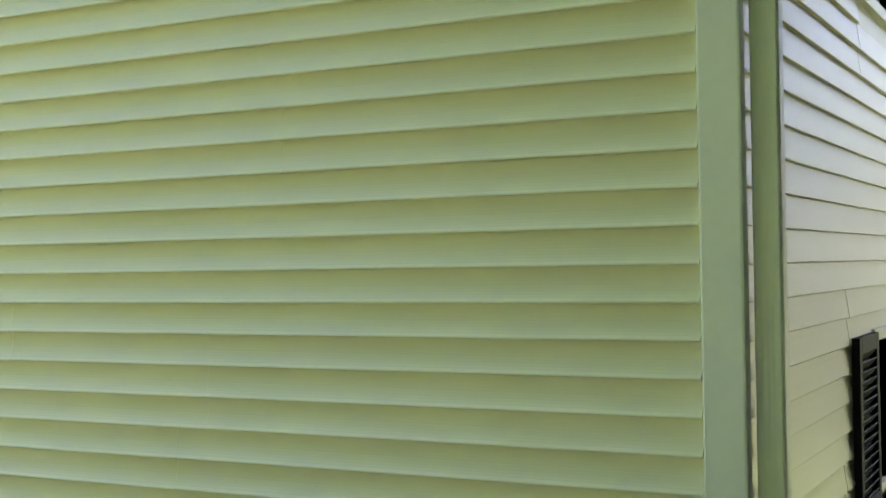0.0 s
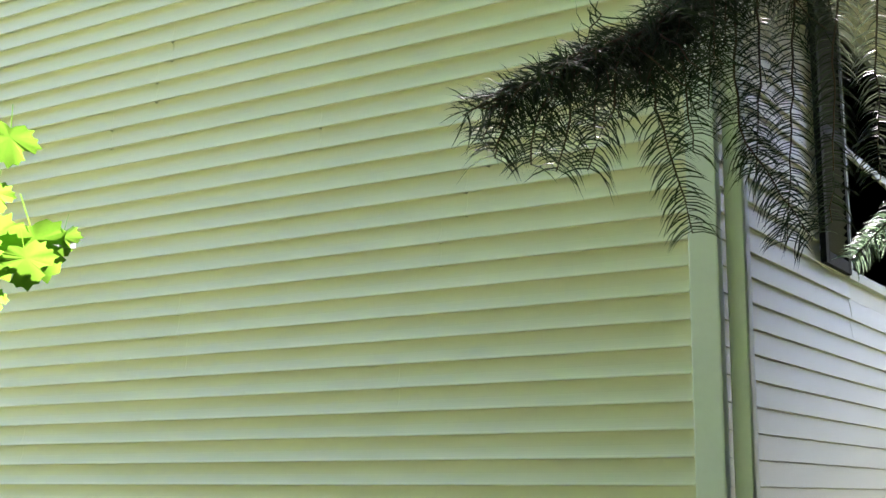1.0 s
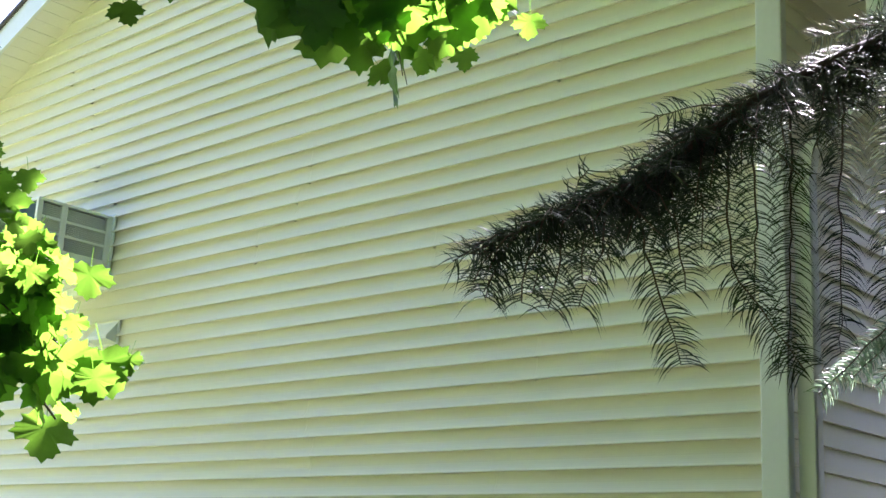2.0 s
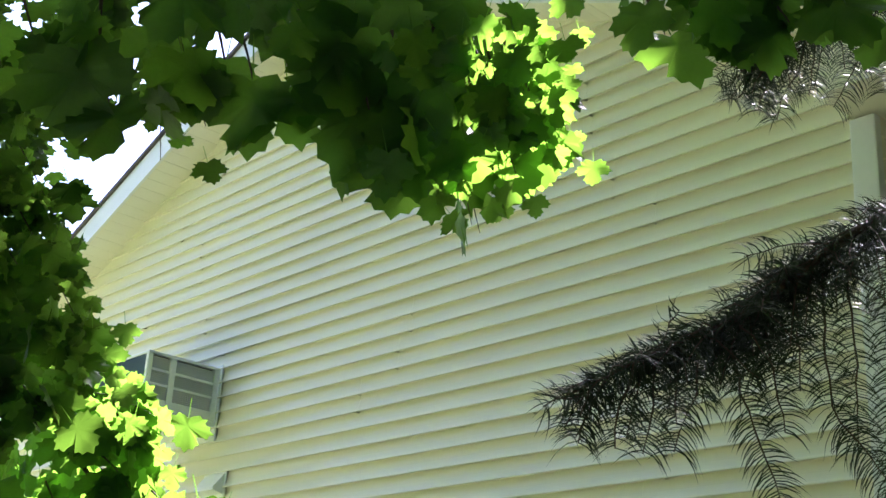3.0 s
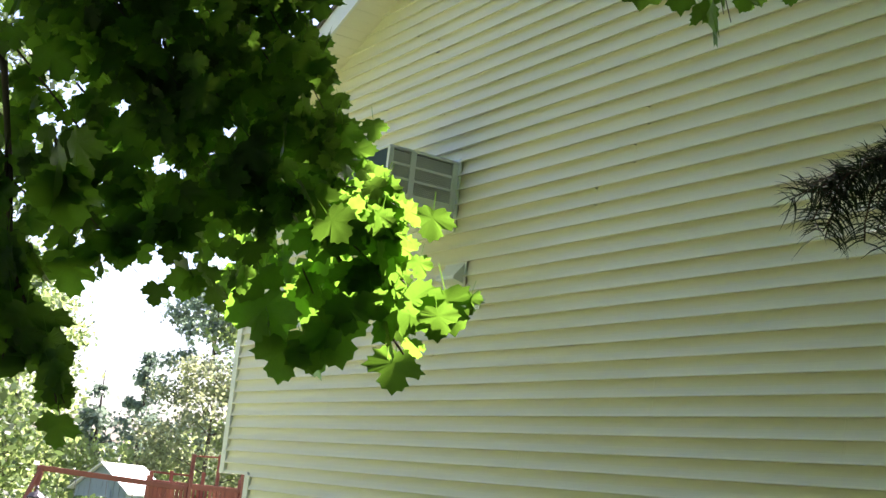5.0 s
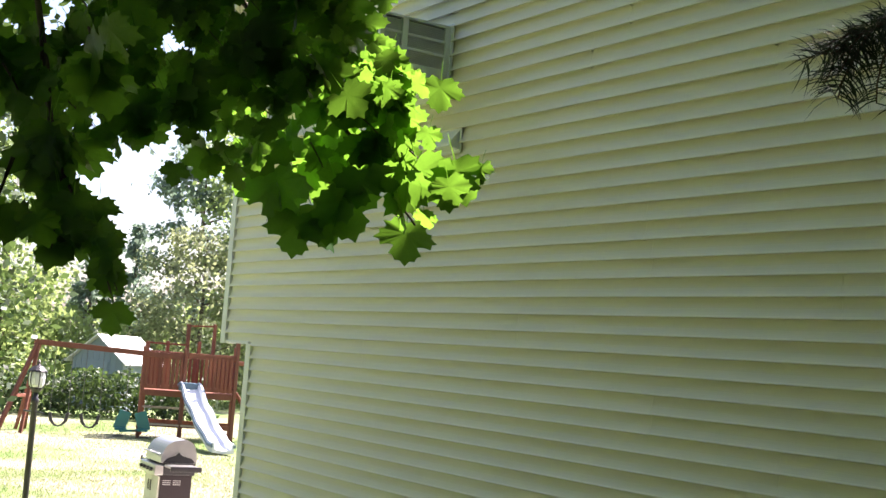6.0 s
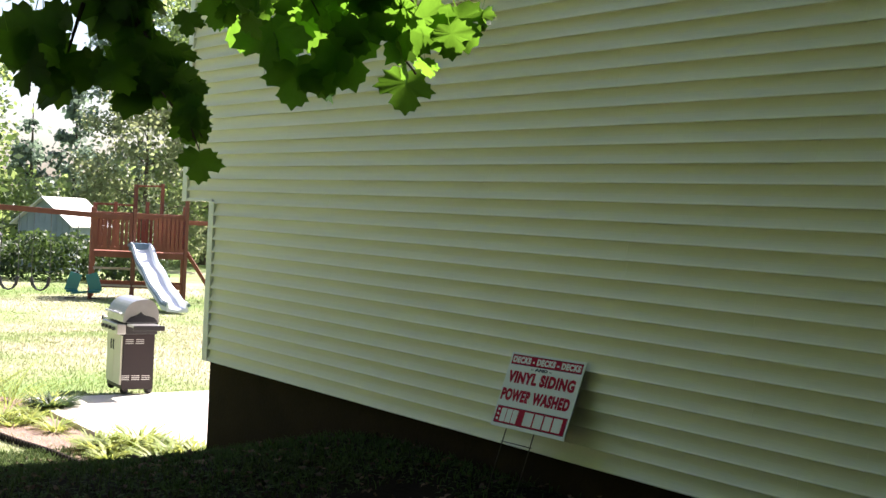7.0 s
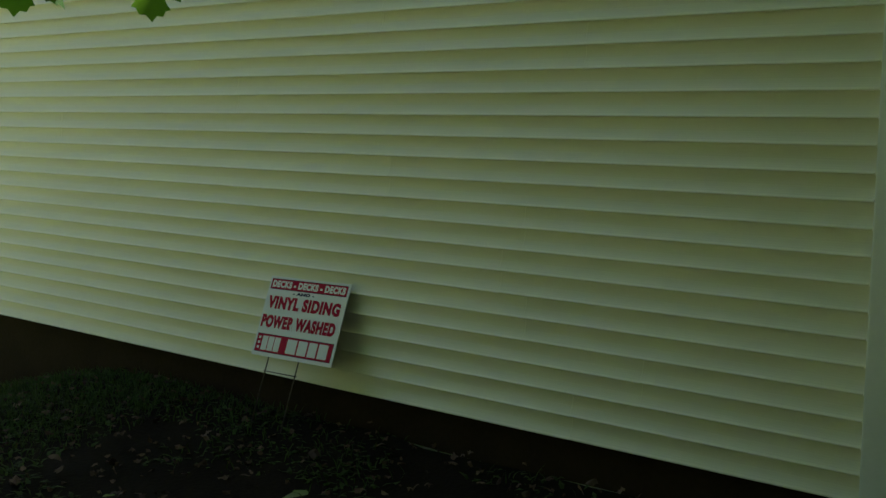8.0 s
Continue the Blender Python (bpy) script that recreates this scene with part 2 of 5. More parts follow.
def build_gable():
    # the wall behind the siding, with the overhanging upper storey
    outline = [(FAR_LOW, 0.0), (POST_R, 0.0), (POST_R, EAVE_Z + 0.55), (RIDGE_X, PEAK + 0.03), (FAR_UP, rake_z(FAR_UP)), (FAR_UP, NOTCH_Z), (FAR_LOW, NOTCH_Z)]
    outline[1], outline[2] = (POST_R - 0.016, 0.0), (POST_R - 0.016, rake_z(POST_R))
    verts = [(x, 0.0, z) for x, z in outline] + [(x, 0.16, z) for x, z in outline]
    n = len(outline)
    faces = [tuple(range(n)), tuple(range(2 * n - 1, n - 1, -1))] + [(i, i + n, (i + 1) % n + n, (i + 1) % n) for i in range(n)]
    wall = mesh_part("gable_wall", verts, faces, VINYL, house)
    wall["label"] = "pale yellow lapped vinyl siding"
    rng = random.Random(4)
    known = {16: [-1.29, -5.2], 8: [-1.6], 4: [-1.58], 18: [-2.54], 10: [-2.47, -3.75], 12: [-5.53], 14: [-3.68], 24: [-0.95], 36: [-1.0], 20: [-2.6]}
    for k in range(0, 60, 2):
        top = (k + 2) * COURSE
        a, b = gable_limit(k * COURSE + 0.01)
        if b - a < 0.05:
            break
        seams = known.get(k, [])
        if not seams:
            s = b - rng.uniform(0.7, 3.4)
            seams = [s]
        while seams[-1] - a > 3.66:
            seams = seams + [seams[-1] - 3.66]
        seams = [s for s in seams if a + 0.3 < s < b - 0.3]
        stops = [b] + seams + [a - 0.5]
        for i, (hi, lo) in enumerate(zip(stops, stops[1:])):
            v, fc = siding_panel(lo - (0.006 if i < len(seams) else 0), hi, k, 2, 0.0014 * (i % 2) + 0.001, Vector((0, 0, 0)), Vector((1, 0, 0)), Vector((0, -1, 0)), gable_limit)
            mesh_part("siding_panel", v, fc, VINYL, wall)
    # far corner posts, the closed underside of the overhang, starter strip
    bm = bm_box((FAR_LOW - 0.012, -0.028, -0.005), (FAR_LOW + 0.085, 0.08, NOTCH_Z - 0.02), 0.004)
    part("corner_post", bm, TRIM, house, "white vinyl corner post")
    bm = bm_box((FAR_UP - 0.012, -0.028, NOTCH_Z - 0.03), (FAR_UP + 0.085, 0.08, rake_z(FAR_UP) - 0.02), 0.004)
    part("corner_post", bm, TRIM, house, "white vinyl corner post")
    bm = bm_box((FAR_UP, -0.02, NOTCH_Z - 0.025), (FAR_LOW + 0.02, 9.5, NOTCH_Z), 0.003)
    part("overhang_soffit", bm, TRIM, house, "white underside of the overhanging floor")
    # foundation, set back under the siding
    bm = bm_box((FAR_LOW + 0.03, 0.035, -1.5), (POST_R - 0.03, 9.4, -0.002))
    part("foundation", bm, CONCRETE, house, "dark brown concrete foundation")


build_gable()


def build_side():
    """The front wall that runs back from the corner post, with its windows."""
    org, al, out = Vector((POST_R - 0.015, 0.0, 0)), Vector((0, 1, 0)), Vector((1, 0, 0))
    bm = bm_box((POST_R - 0.17, 0.165, 0.0), (POST_R - 0.016, 9.5, EAVE_Z))
    wall = part("front_wall", bm, VINYL, house, "pale yellow lapped vinyl siding")
    win = [(1.79, 2.83, 2.38, 3.62), (1.97, 3.01, -0.2, 1.00)]       # y0, y1, z0, z1 of the openings
    rng = random.Random(9)
    for k in range(0, 38, 2):
        z0, z1 = k * COURSE, (k + 2) * COURSE
        spans = [(0.014, 9.4)]
        for y0, y1, a, b in win:
            if z1 > a and z0 < b:
                spans = [s for lo, hi in spans for s in ((lo, y0 - 0.02), (y1 + 0.02, hi)) if s[1] - s[0] > 0.05]
        for lo, hi in spans:
            cuts = [lo]
            s = lo + rng.uniform(1.3, 4.2)
            while s < hi - 0.3:
                cuts.append(s)
                s += 3.66
            cuts.append(hi)
            for i, (a, b) in enumerate(zip(cuts, cuts[1:])):
                v, fc = siding_panel(a, b, k, 2, 0.0014 * (i % 2) + 0.001, org, al, out, lap=FLAT_LAP)
                mesh_part("siding_panel", v, fc, VINYL, wall)
    for y0, y1, a, b in win:
        x = POST_R - 0.02
        w = part("window", bm_box((x, y0 - 0.06, a - 0.05), (x + 0.035, y1 + 0.06, a), 0.004), TRIM, house, "white window with dark glass and black shutters")
        for lo, hi, nm in (((x, y0 - 0.06, b), (x + 0.035, y1 + 0.06, b + 0.05), "frame"), ((x, y0 - 0.06, a), (x + 0.035, y0, b), "frame"), ((x, y1, a), (x + 0.035, y1 + 0.06, b), "frame"),
                           ((x, y0, (a + b) / 2 - 0.02), (x + 0.025, y1, (a + b) / 2 + 0.02), "meeting_rail")):
            part(nm, bm_box(lo, hi, 0.004), TRIM, w)
        part("pane", bm_box((x - 0.004, y0, a), (x + 0.004, y1, b)), GLASS, w, "dark window pane")
        for c0, c1 in ((y0 - 0.50, y0 - 0.075), (y1 + 0.075, y1 + 0.50)):
            sh = part("shutter", bm_box((x + 0.02, c0, a - 0.04), (x + 0.05, c0 + 0.05, b + 0.04), 0.004), SHUTTER, house, "black louvred shutter")
            for lo, hi in (((c1 - 0.05), c1),):
                part("stile", bm_box((x + 0.02, lo, a - 0.04), (x + 0.05, hi, b + 0.04), 0.004), SHUTTER, sh)
            for z in (a - 0.04, (a + b) / 2 - 0.03, b - 0.02):
                part("rail", bm_box((x + 0.02, c0 + 0.05, z), (x + 0.05, c1 - 0.05, z + 0.06), 0.004), SHUTTER, sh)
            z = a + 0.03
            while z < b - 0.05:
                part("louvre", bm_beam((x + 0.036, c0 + 0.045, z + 0.02), (x + 0.036, c1 - 0.045, z + 0.02), 0.005, 0.04, 0, up=(0.6, 0, 0.8)), SHUTTER, sh)
                z += 0.036
    # corner post: two faces folded round the corner
    bm = bm_box((POST_L, -0.038, -0.006), (POST_R + 0.004, 0.012, EAVE_Z - 0.035), 0.008)
    part("corner_post", bm, TRIM, house, "white vinyl corner post")


def glass_material():
    m = mat("dark_glass", (0.015, 0.018, 0.02), 0.05, amount=0.2, bump=0)
    return m


GLASS = glass_material()
build_side()


def build_roof():
    """Two slopes over the gable, with rake soffit, rake board and eaves."""
    over = 0.30
    L0, R0 = FAR_UP - 0.36, POST_R + 0.36
    for sgn, x_end in ((-1, L0), (1, R0)):
        z_end = rake_z(x_end)
        roof = part("roof_slope", raw(
            [(RIDGE_X, -over - 0.02, PEAK + 0.225), (x_end, -over - 0.02, z_end + 0.225), (x_end, 9.8, z_end + 0.225), (RIDGE_X, 9.8, PEAK + 0.225),
             (RIDGE_X, -over - 0.02, PEAK + 0.19), (x_end, -over - 0.02, z_end + 0.19), (x_end, 9.8, z_end + 0.19), (RIDGE_X, 9.8, PEAK + 0.19)],
            [(0, 1, 2, 3), (7, 6, 5, 4), (0, 4, 5, 1), (1, 5, 6, 2), (2, 6, 7, 3), (3, 7, 4, 0)]), SHINGLE, house, "dark asphalt shingle roof")
        # rake board
        part("rake_board", raw(
            [(RIDGE_X, -over, PEAK + 0.187), (x_end, -over, z_end + 0.187), (x_end, -over, z_end - 0.015), (RIDGE_X, -over, PEAK - 0.015),
             (RIDGE_X, -over + 0.022, PEAK + 0.187), (x_end, -over + 0.022, z_end + 0.187), (x_end, -over + 0.022, z_end - 0.015), (RIDGE_X, -over + 0.022, PEAK - 0.015)],
            [(0, 1, 2, 3), (7, 6, 5, 4), (0, 4, 5, 1), (1, 5, 6, 2), (2, 6, 7, 3), (3, 7, 4, 0)]), TRIM, house, "white metal-clad rake board")
        # soffit: grooved panels laid square to the wall
        n = int(abs(x_end - RIDGE_X) / 0.1016)
        for i in range(n + 1):
            a = RIDGE_X + sgn * i * 0.1016
            b = RIDGE_X + sgn * min((i + 1) * 0.1016 - (0.002 if i % 3 else 0.004), abs(x_end - RIDGE_X))
            za, zb = rake_z(a), rake_z(b)
            part("soffit_panel", raw(
                [(a, -over + 0.022, za), (b, -over + 0.022, zb), (b, 0.0, zb), (a, 0.0, za), (a, -over + 0.022, za + 0.012), (b, -over + 0.022, zb + 0.012), (b, 0.0, zb + 0.012), (a, 0.0, za + 0.012)],
                [(0, 1, 2, 3), (7, 6, 5, 4), (0, 4, 5, 1), (1, 5, 6, 2), (2, 6, 7, 3), (3, 7, 4, 0)]), SOFFIT, house)
        part("soffit_backing", raw(
            [(RIDGE_X, -over + 0.022, PEAK + 0.015), (x_end, -over + 0.022, z_end + 0.016), (x_end, 0.0, z_end + 0.016), (RIDGE_X, 0.0, PEAK + 0.015),
             (RIDGE_X, -over + 0.022, PEAK + 0.03), (x_end, -over + 0.022, z_end + 0.03), (x_end, 0.0, z_end + 0.03), (RIDGE_X, 0.0, PEAK + 0.03)],
            [(0, 1, 2, 3), (7, 6, 5, 4), (0, 4, 5, 1), (1, 5, 6, 2), (2, 6, 7, 3), (3, 7, 4, 0)]), SOFFIT, house)
        # eaves: box soffit, fascia and gutter along the slope's foot
        wx = POST_R if sgn > 0 else FAR_UP
        ez = 3.87
        part("eave_soffit", bm_box((min(wx, x_end), -over, ez - 0.02), (max(wx, x_end), 9.7, ez), 0.002), SOFFIT, house)
        part("fascia", bm_box((x_end - 0.012, -over, ez - 0.02), (x_end + 0.012, 9.7, z_end + 0.17), 0.002), TRIM, house)
        # boxed return of the eave round the corner
        xr = wx - sgn * 0.10
        pts = [(xr, ez - 0.014), (x_end - sgn * 0.02, ez - 0.014), (x_end - sgn * 0.02, z_end - 0.02), (xr, rake_z(xr) - 0.004)]
        vs = [(x, y, z) for y in (-over + 0.004, -0.001) for x, z in pts]
        part("eave_return", raw(vs, [(0, 1, 2, 3), (7, 6, 5, 4), (0, 4, 5, 1), (1, 5, 6, 2), (2, 6, 7, 3), (3, 7, 4, 0)]), SOFFIT, house, "cream boxed eave return")
        gx = x_end + sgn * 0.014
        prof = [(0, 0.0), (0.075, 0.0), (0.11, 0.05), (0.118, 0.11), (0.110, 0.112), (0.10, 0.055), (0.07, 0.008), (0.006, 0.008), (0.006, 0.11), (0, 0.11)]
        vs = [(gx + sgn * d, y, z_end + 0.05 + z) for y in (-over - 0.01, 9.7) for d, z in prof]
        m = len(prof)
        part("gutter", raw(vs, [tuple(range(m)), tuple(range(2 * m - 1, m - 1, -1))] + [(i, i + m, (i + 1) % m + m, (i + 1) % m) for i in range(m)]), TRIM, house, "white aluminium gutter")


build_roof()


def build_downspout():
    """A square spout down the front wall beside the corner post, with its elbow to the gutter."""
    x0, x1, y0, y1 = 0.168, 0.245, 0.016, 0.074
    # rounded corners and three shallow flutes across the face
    face = [(0.0, 0.012), (0.04, 0.003), (0.10, 0.0), (0.26, 0.0), (0.30, 0.0003), (0.34, 0.0003), (0.38, 0.0), (0.48, 0.0), (0.50, 0.0003), (0.54, 0.0003), (0.56, 0.0), (0.64, 0.0), (0.68, 0.0003), (0.72, 0.0003), (0.76, 0.0), (0.90, 0.0), (0.96, 0.003), (1.0, 0.012)]
    ribs = [(x0 + (x1 - x0) * u, y0 + d) for u, d in face]
    prof = ribs + [(x1, y1), (x0, y1)]
    z0, z1 = -0.25, 2.98
    m = len(prof)
    rows = [(z0 - 0.02, 0, -0.10), (z0 + 0.12, 0, -0.02), (z0 + 0.2, 0, 0), (z1, 0, 0)]
    steps = [(z1 + 0.10, 0.02, 0.0), (z1 + 0.26, 0.26, 0.0), (z1 + 0.34, 0.33, 0.0), (z1 + 0.84, 0.33, 0.0)]
    vs = [(x + dx, y + dy, z) for z, dx, dy in rows + steps for x, y in prof]
    faces = [(j * m + i, j * m + (i + 1) % m, (j + 1) * m + (i + 1) % m, (j + 1) * m + i) for j in range(len(rows + steps) - 1) for i in range(m)]
    part("downspout", raw(vs, faces), TRIM, house, "white ribbed metal downspout")


build_downspout()

# ---- things on and by the wall ----
GRILLE = mat("grey_grille", (0.66, 0.68, 0.68), 0.6, (0.58, 0.59, 0.59), 8, 80, 0.5, 0.05)
TEAL = mat("dark_teal_metal", (0.018, 0.055, 0.06), 0.7, (0.012, 0.035, 0.04), 5, 50, 0.6, 0.05)
BEIGE = mat("off_white_metal", (0.84, 0.86, 0.84), 0.4, (0.76, 0.77, 0.74), 4, 40, 0.6, 0.04)


def build_air_conditioner():
    """A large room unit through the wall: louvred side, dark back, off-white case."""
    x1, x0, y1, y0, z0, z1 = -4.63, -5.30, -0.022, -0.575, 3.155, 3.56
    ac = thing("air_conditioner", (x1 - 0.3, 0, z0), "off-white room air conditioner with grey louvred side grilles", "air conditioner")
    # case as a frame of four long edges with a floor and lid
    part("lid", bm_box((x0, y0, z1 - 0.02), (x1, y1, z1), 0.005), BEIGE, ac)
    part("base", bm_box((x0, y0, z0), (x1, y1, z0 + 0.035), 0.005), BEIGE, ac)
    part("core", bm_box((x0 + 0.02, y0 + 0.02, z0 + 0.03), (x1 - 0.03, y1, z1 - 0.02)), DARK, ac)
    part("back_panel", bm_box((x0 + 0.03, y0 + 0.004, z0 + 0.035), (x1 - 0.03, y0 + 0.02, z1 - 0.02), 0.003), TEAL, ac, "dark teal coil panel")
    for sx, xa, xb in ((1, x1 - 0.03, x1), (-1, x0, x0 + 0.03)):
        side = part("side_frame", bm_box((xa, y0, z0 + 0.035), (xb, y0 + 0.035, z1 - 0.02), 0.004), BEIGE, ac)
        ym = y0 + 0.19
        for a, b in ((ym - 0.022, ym + 0.022), (y1 - 0.05, y1)):
            part("upright", bm_box((xa, a, z0 + 0.035), (xb, b, z1 - 0.02), 0.004), BEIGE, side)
        h = (z1 - z0 - 0.055 - 0.07) / 3
        part("skirt", bm_box((xa + 0.002, y0 + 0.03, z0 + 0.03), (xb - 0.002, y1 - 0.045, z0 + 0.10), 0.003), BEIGE, side)
        for i in range(1, 3):
            z = z0 + 0.10 + i * h
            part("crossbar", bm_box((xa + 0.003, y0 + 0.03, z - 0.009), (xb - 0.003, y1 - 0.045, z + 0.009), 0.003), BEIGE, side)
        for a, b in ((y0 + 0.035, ym - 0.022), (ym + 0.022, y1 - 0.05)):
            z = z0 + 0.105
            while z < z1 - 0.03:
                part("louvre", bm_beam(((xa + xb) / 2, a, z), ((xa + xb) / 2, b, z), 0.003, 0.017, 0, up=(0.7 * sx, 0, 0.7)), GRILLE, side)
                z += 0.0125
    part("wall_flange", bm_box((x0 - 0.03, -0.03, z0 - 0.09), (x1 + 0.022, -0.016, z1 + 0.02), 0.003), BEIGE, ac)
    part("drain_pan", bm_box((x0 + 0.05, y0 + 0.1, z0 - 0.03), (x1 - 0.05, y1, z0), 0.004), BEIGE, ac)
    v = thing("wall_vent", (-4.55, 0, 2.72), "small grey vent hood on the yellow siding", "vent")
    part("hood", raw([(-4.66, -0.02, 2.84), (-4.44, -0.02, 2.84), (-4.44, -0.10, 2.74), (-4.66, -0.10, 2.74), (-4.66, -0.02, 2.70), (-4.44, -0.02, 2.70), (-4.44, -0.10, 2.72), (-4.66, -0.10, 2.72)],
                     [(0, 3, 2, 1), (4, 5, 6, 7), (0, 4, 7, 3), (1, 2, 6, 5), (3, 7, 6, 2), (0, 1, 5, 4)]), BEIGE, v)
    part("flange", bm_box((-4.68, -0.024, 2.68), (-4.42, -0.016, 2.86), 0.002), BEIGE, v)


build_air_conditioner()

SIGN_WHITE = mat("white_plastic_board", (0.80, 0.80, 0.80), 0.5, (0.7, 0.7, 0.7), 5, 50, 0.4, 0.02, spec=0.12)
SIGN_RED = mat("dark_red_ink", (0.42, 0.004, 0.035), 0.55, (0.34, 0.004, 0.03), 8, 80, 0.5, 0, spec=0.12)
SIGN_BLUE = mat("navy_ink", (0.03, 0.03, 0.08), 0.55, amount=0.3, bump=0, spec=0.12)
WIRE = mat("galvanised_wire", (0.12, 0.10, 0.08), 0.55, (0.08, 0.06, 0.045), 20, 90, 0.7, 0.1, metal=0.7)


def sign_text(words, u0, u1, v0, v1, lift, material, board, parent, label=""):
    """Raised lettering stretched to its line on the board."""
    cu = bpy.data.curves.new("lettering", "FONT")
    cu.body = words
    cu.extrude = 0.0006
    cu.offset = 0.058
    cu.space_character = 1.13
    tmp = bpy.data.objects.new("lettering", cu)
    scene.collection.objects.link(tmp)
    me = bpy.data.meshes.new_from_object(tmp.evaluated_get(bpy.context.evaluated_depsgraph_get()))
    scene.collection.objects.unlink(tmp)
    bpy.data.objects.remove(tmp)
    xs, ys = [v.co.x for v in me.vertices], [v.co.y for v in me.vertices]
    a, b, c, d = min(xs), max(xs), min(ys), max(ys)
    for v in me.vertices:
        v.co = board @ Vector((u0 + (v.co.x - a) / (b - a) * (u1 - u0), v0 + (v.co.y - c) / (d - c) * (v1 - v0), lift + v.co.z))
    me.materials.append(material)
    ob = new("lettering", me)
    ob.parent = parent
    ob.matrix_parent_inverse = world_of(parent).inverted()
    if label:
        ob["label"] = label
    return ob


def build_sign():
    """A printed board on a wire stake, leaning back on the siding."""
    low_l, low_r, up_l = Vector((-3.302, -0.20, 0.136)), Vector((-2.671, -0.20, 0.148)), Vector((-3.320, -0.046, 0.548))
    ex = (low_r - low_l).normalized()
    ez = ex.cross(up_l - low_l).normalized()
    ey = ez.cross(ex)
    shear = (up_l - low_l).dot(ex) / (up_l - low_l).dot(ey)
    board = Matrix((ex, ey + ex * shear, ez)).transposed().to_4x4()
    board.translation = low_l
    w, h = (low_r - low_l).length, (up_l - low_l).dot(ey)
    s = thing("lawn_sign", (-2.98, -0.22, -0.22), "white and dark red lawn sign leaning on the siding", "sign")
    panel = part("board", bm_box((0, 0, -0.004), (w, h, 0), 0.0012, m=board), SIGN_WHITE, s)
    for v0, v1 in ((0.845, 0.965), (0.055, 0.27)):
        part("navy_band", bm_box((0.025 * w, v0 * h - 0.003, 0), (0.975 * w, v1 * h + 0.003, 0.0004), m=board), SIGN_BLUE, panel)
        part("red_band", bm_box((0.03 * w, v0 * h, 0), (0.97 * w, v1 * h, 0.0008), m=board), SIGN_RED, panel)
    k = 0.0012
    sign_text("DECKS - DECKS - DECKS", 0.045 * w, 0.955 * w, 0.862 * h, 0.95 * h, k, SIGN_WHITE, board, panel)
    sign_text("- AND -", 0.33 * w, 0.60 * w, 0.785 * h, 0.825 * h, k, SIGN_BLUE, board, panel)
    sign_text("VINYL SIDING", 0.045 * w, 0.945 * w, 0.595 * h, 0.755 * h, k, SIGN_RED, board, panel)
    sign_text("POWER WASHED", 0.025 * w, 0.945 * w, 0.355 * h, 0.515 * h, k, SIGN_RED, board, panel)
    # the number line: plain bars
    for a, b in ((0.10, 0.17), (0.18, 0.25), (0.26, 0.33), (0.42, 0.54), (0.56, 0.67), (0.69, 0.79), (0.81, 0.92)):
        part("white_bar", bm_box((a * w, 0.075 * h, 0.0008), (b * w, 0.25 * h, 0.0016), m=board), SIGN_WHITE, panel)
    for i in range(3):
        part("small_bar", bm_box((0.05 * w, (0.09 + 0.06 * i) * h, 0.0008), (0.075 * w, (0.12 + 0.06 * i) * h, 0.0014), m=board), SIGN_WHITE, panel)
    for u in (0.22, 0.60):
        top = board @ Vector((u * w, 0.3 * h, -0.008))
        knee = board @ Vector((u * w, -0.01, -0.008))
        foot = knee + (knee - top).normalized() * 0.36
        part("stake_leg", bm_tube([top, knee, foot], 0.0036, 6), WIRE, s, smooth=True)
    for v in (-0.17,):
        a, b = board @ Vector((0.20 * w, v * h, -0.008)), board @ Vector((0.62 * w, v * h, -0.008))
        part("stake_rung", bm_tube([a, b], 0.003, 6), WIRE, s, smooth=True)


build_sign()

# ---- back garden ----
CAMERA_STAND = Vector((2.4, -4.6, 0))


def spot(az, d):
    """A place d metres from the camera's stand, az degrees left of +y, set to fit the view."""
    return Vector((CAMERA_STAND.x - d * math.sin(radians(az)), CAMERA_STAND.y + d * math.cos(radians(az)), 0))


def build_patio():
    bm = bmesh.new()
    for i in range(3):
        for j in range(4):
            x0, y0 = -7.42 - i * 1.42, -0.2 + j * 1.5
            bm_box((x0 - 1.405, y0, -1.2), (x0, y0 + 1.49, -0.93), 0.008, bm)
    return tagged(part("patio", bm, SLAB), "pale sun-bleached concrete patio slabs", "patio", kind="structure")


build_patio()

BLACK = mat("black_enamel", (0.02, 0.018, 0.02), 0.4, (0.045, 0.04, 0.045), 6, 60, 0.5, 0.04)
EDGING = mat("black_plastic_edging", (0.015, 0.013, 0.012), 0.9, (0.03, 0.025, 0.02), 20, 80, 0.6, 0.2, spec=0.08)
PLUM = mat("dark_brown_enamel", (0.022, 0.010, 0.013), 0.5, (0.014, 0.007, 0.009), 5, 60, 0.6, 0.04)
STEEL = mat("brushed_steel", (0.62, 0.61, 0.60), 0.3, (0.45, 0.44, 0.43), 10, 120, 0.5, 0.05, metal=0.85)
CREAM = mat("cream_enamel", (0.70, 0.68, 0.58), 0.4, (0.6, 0.58, 0.5), 5, 50, 0.5, 0.04)


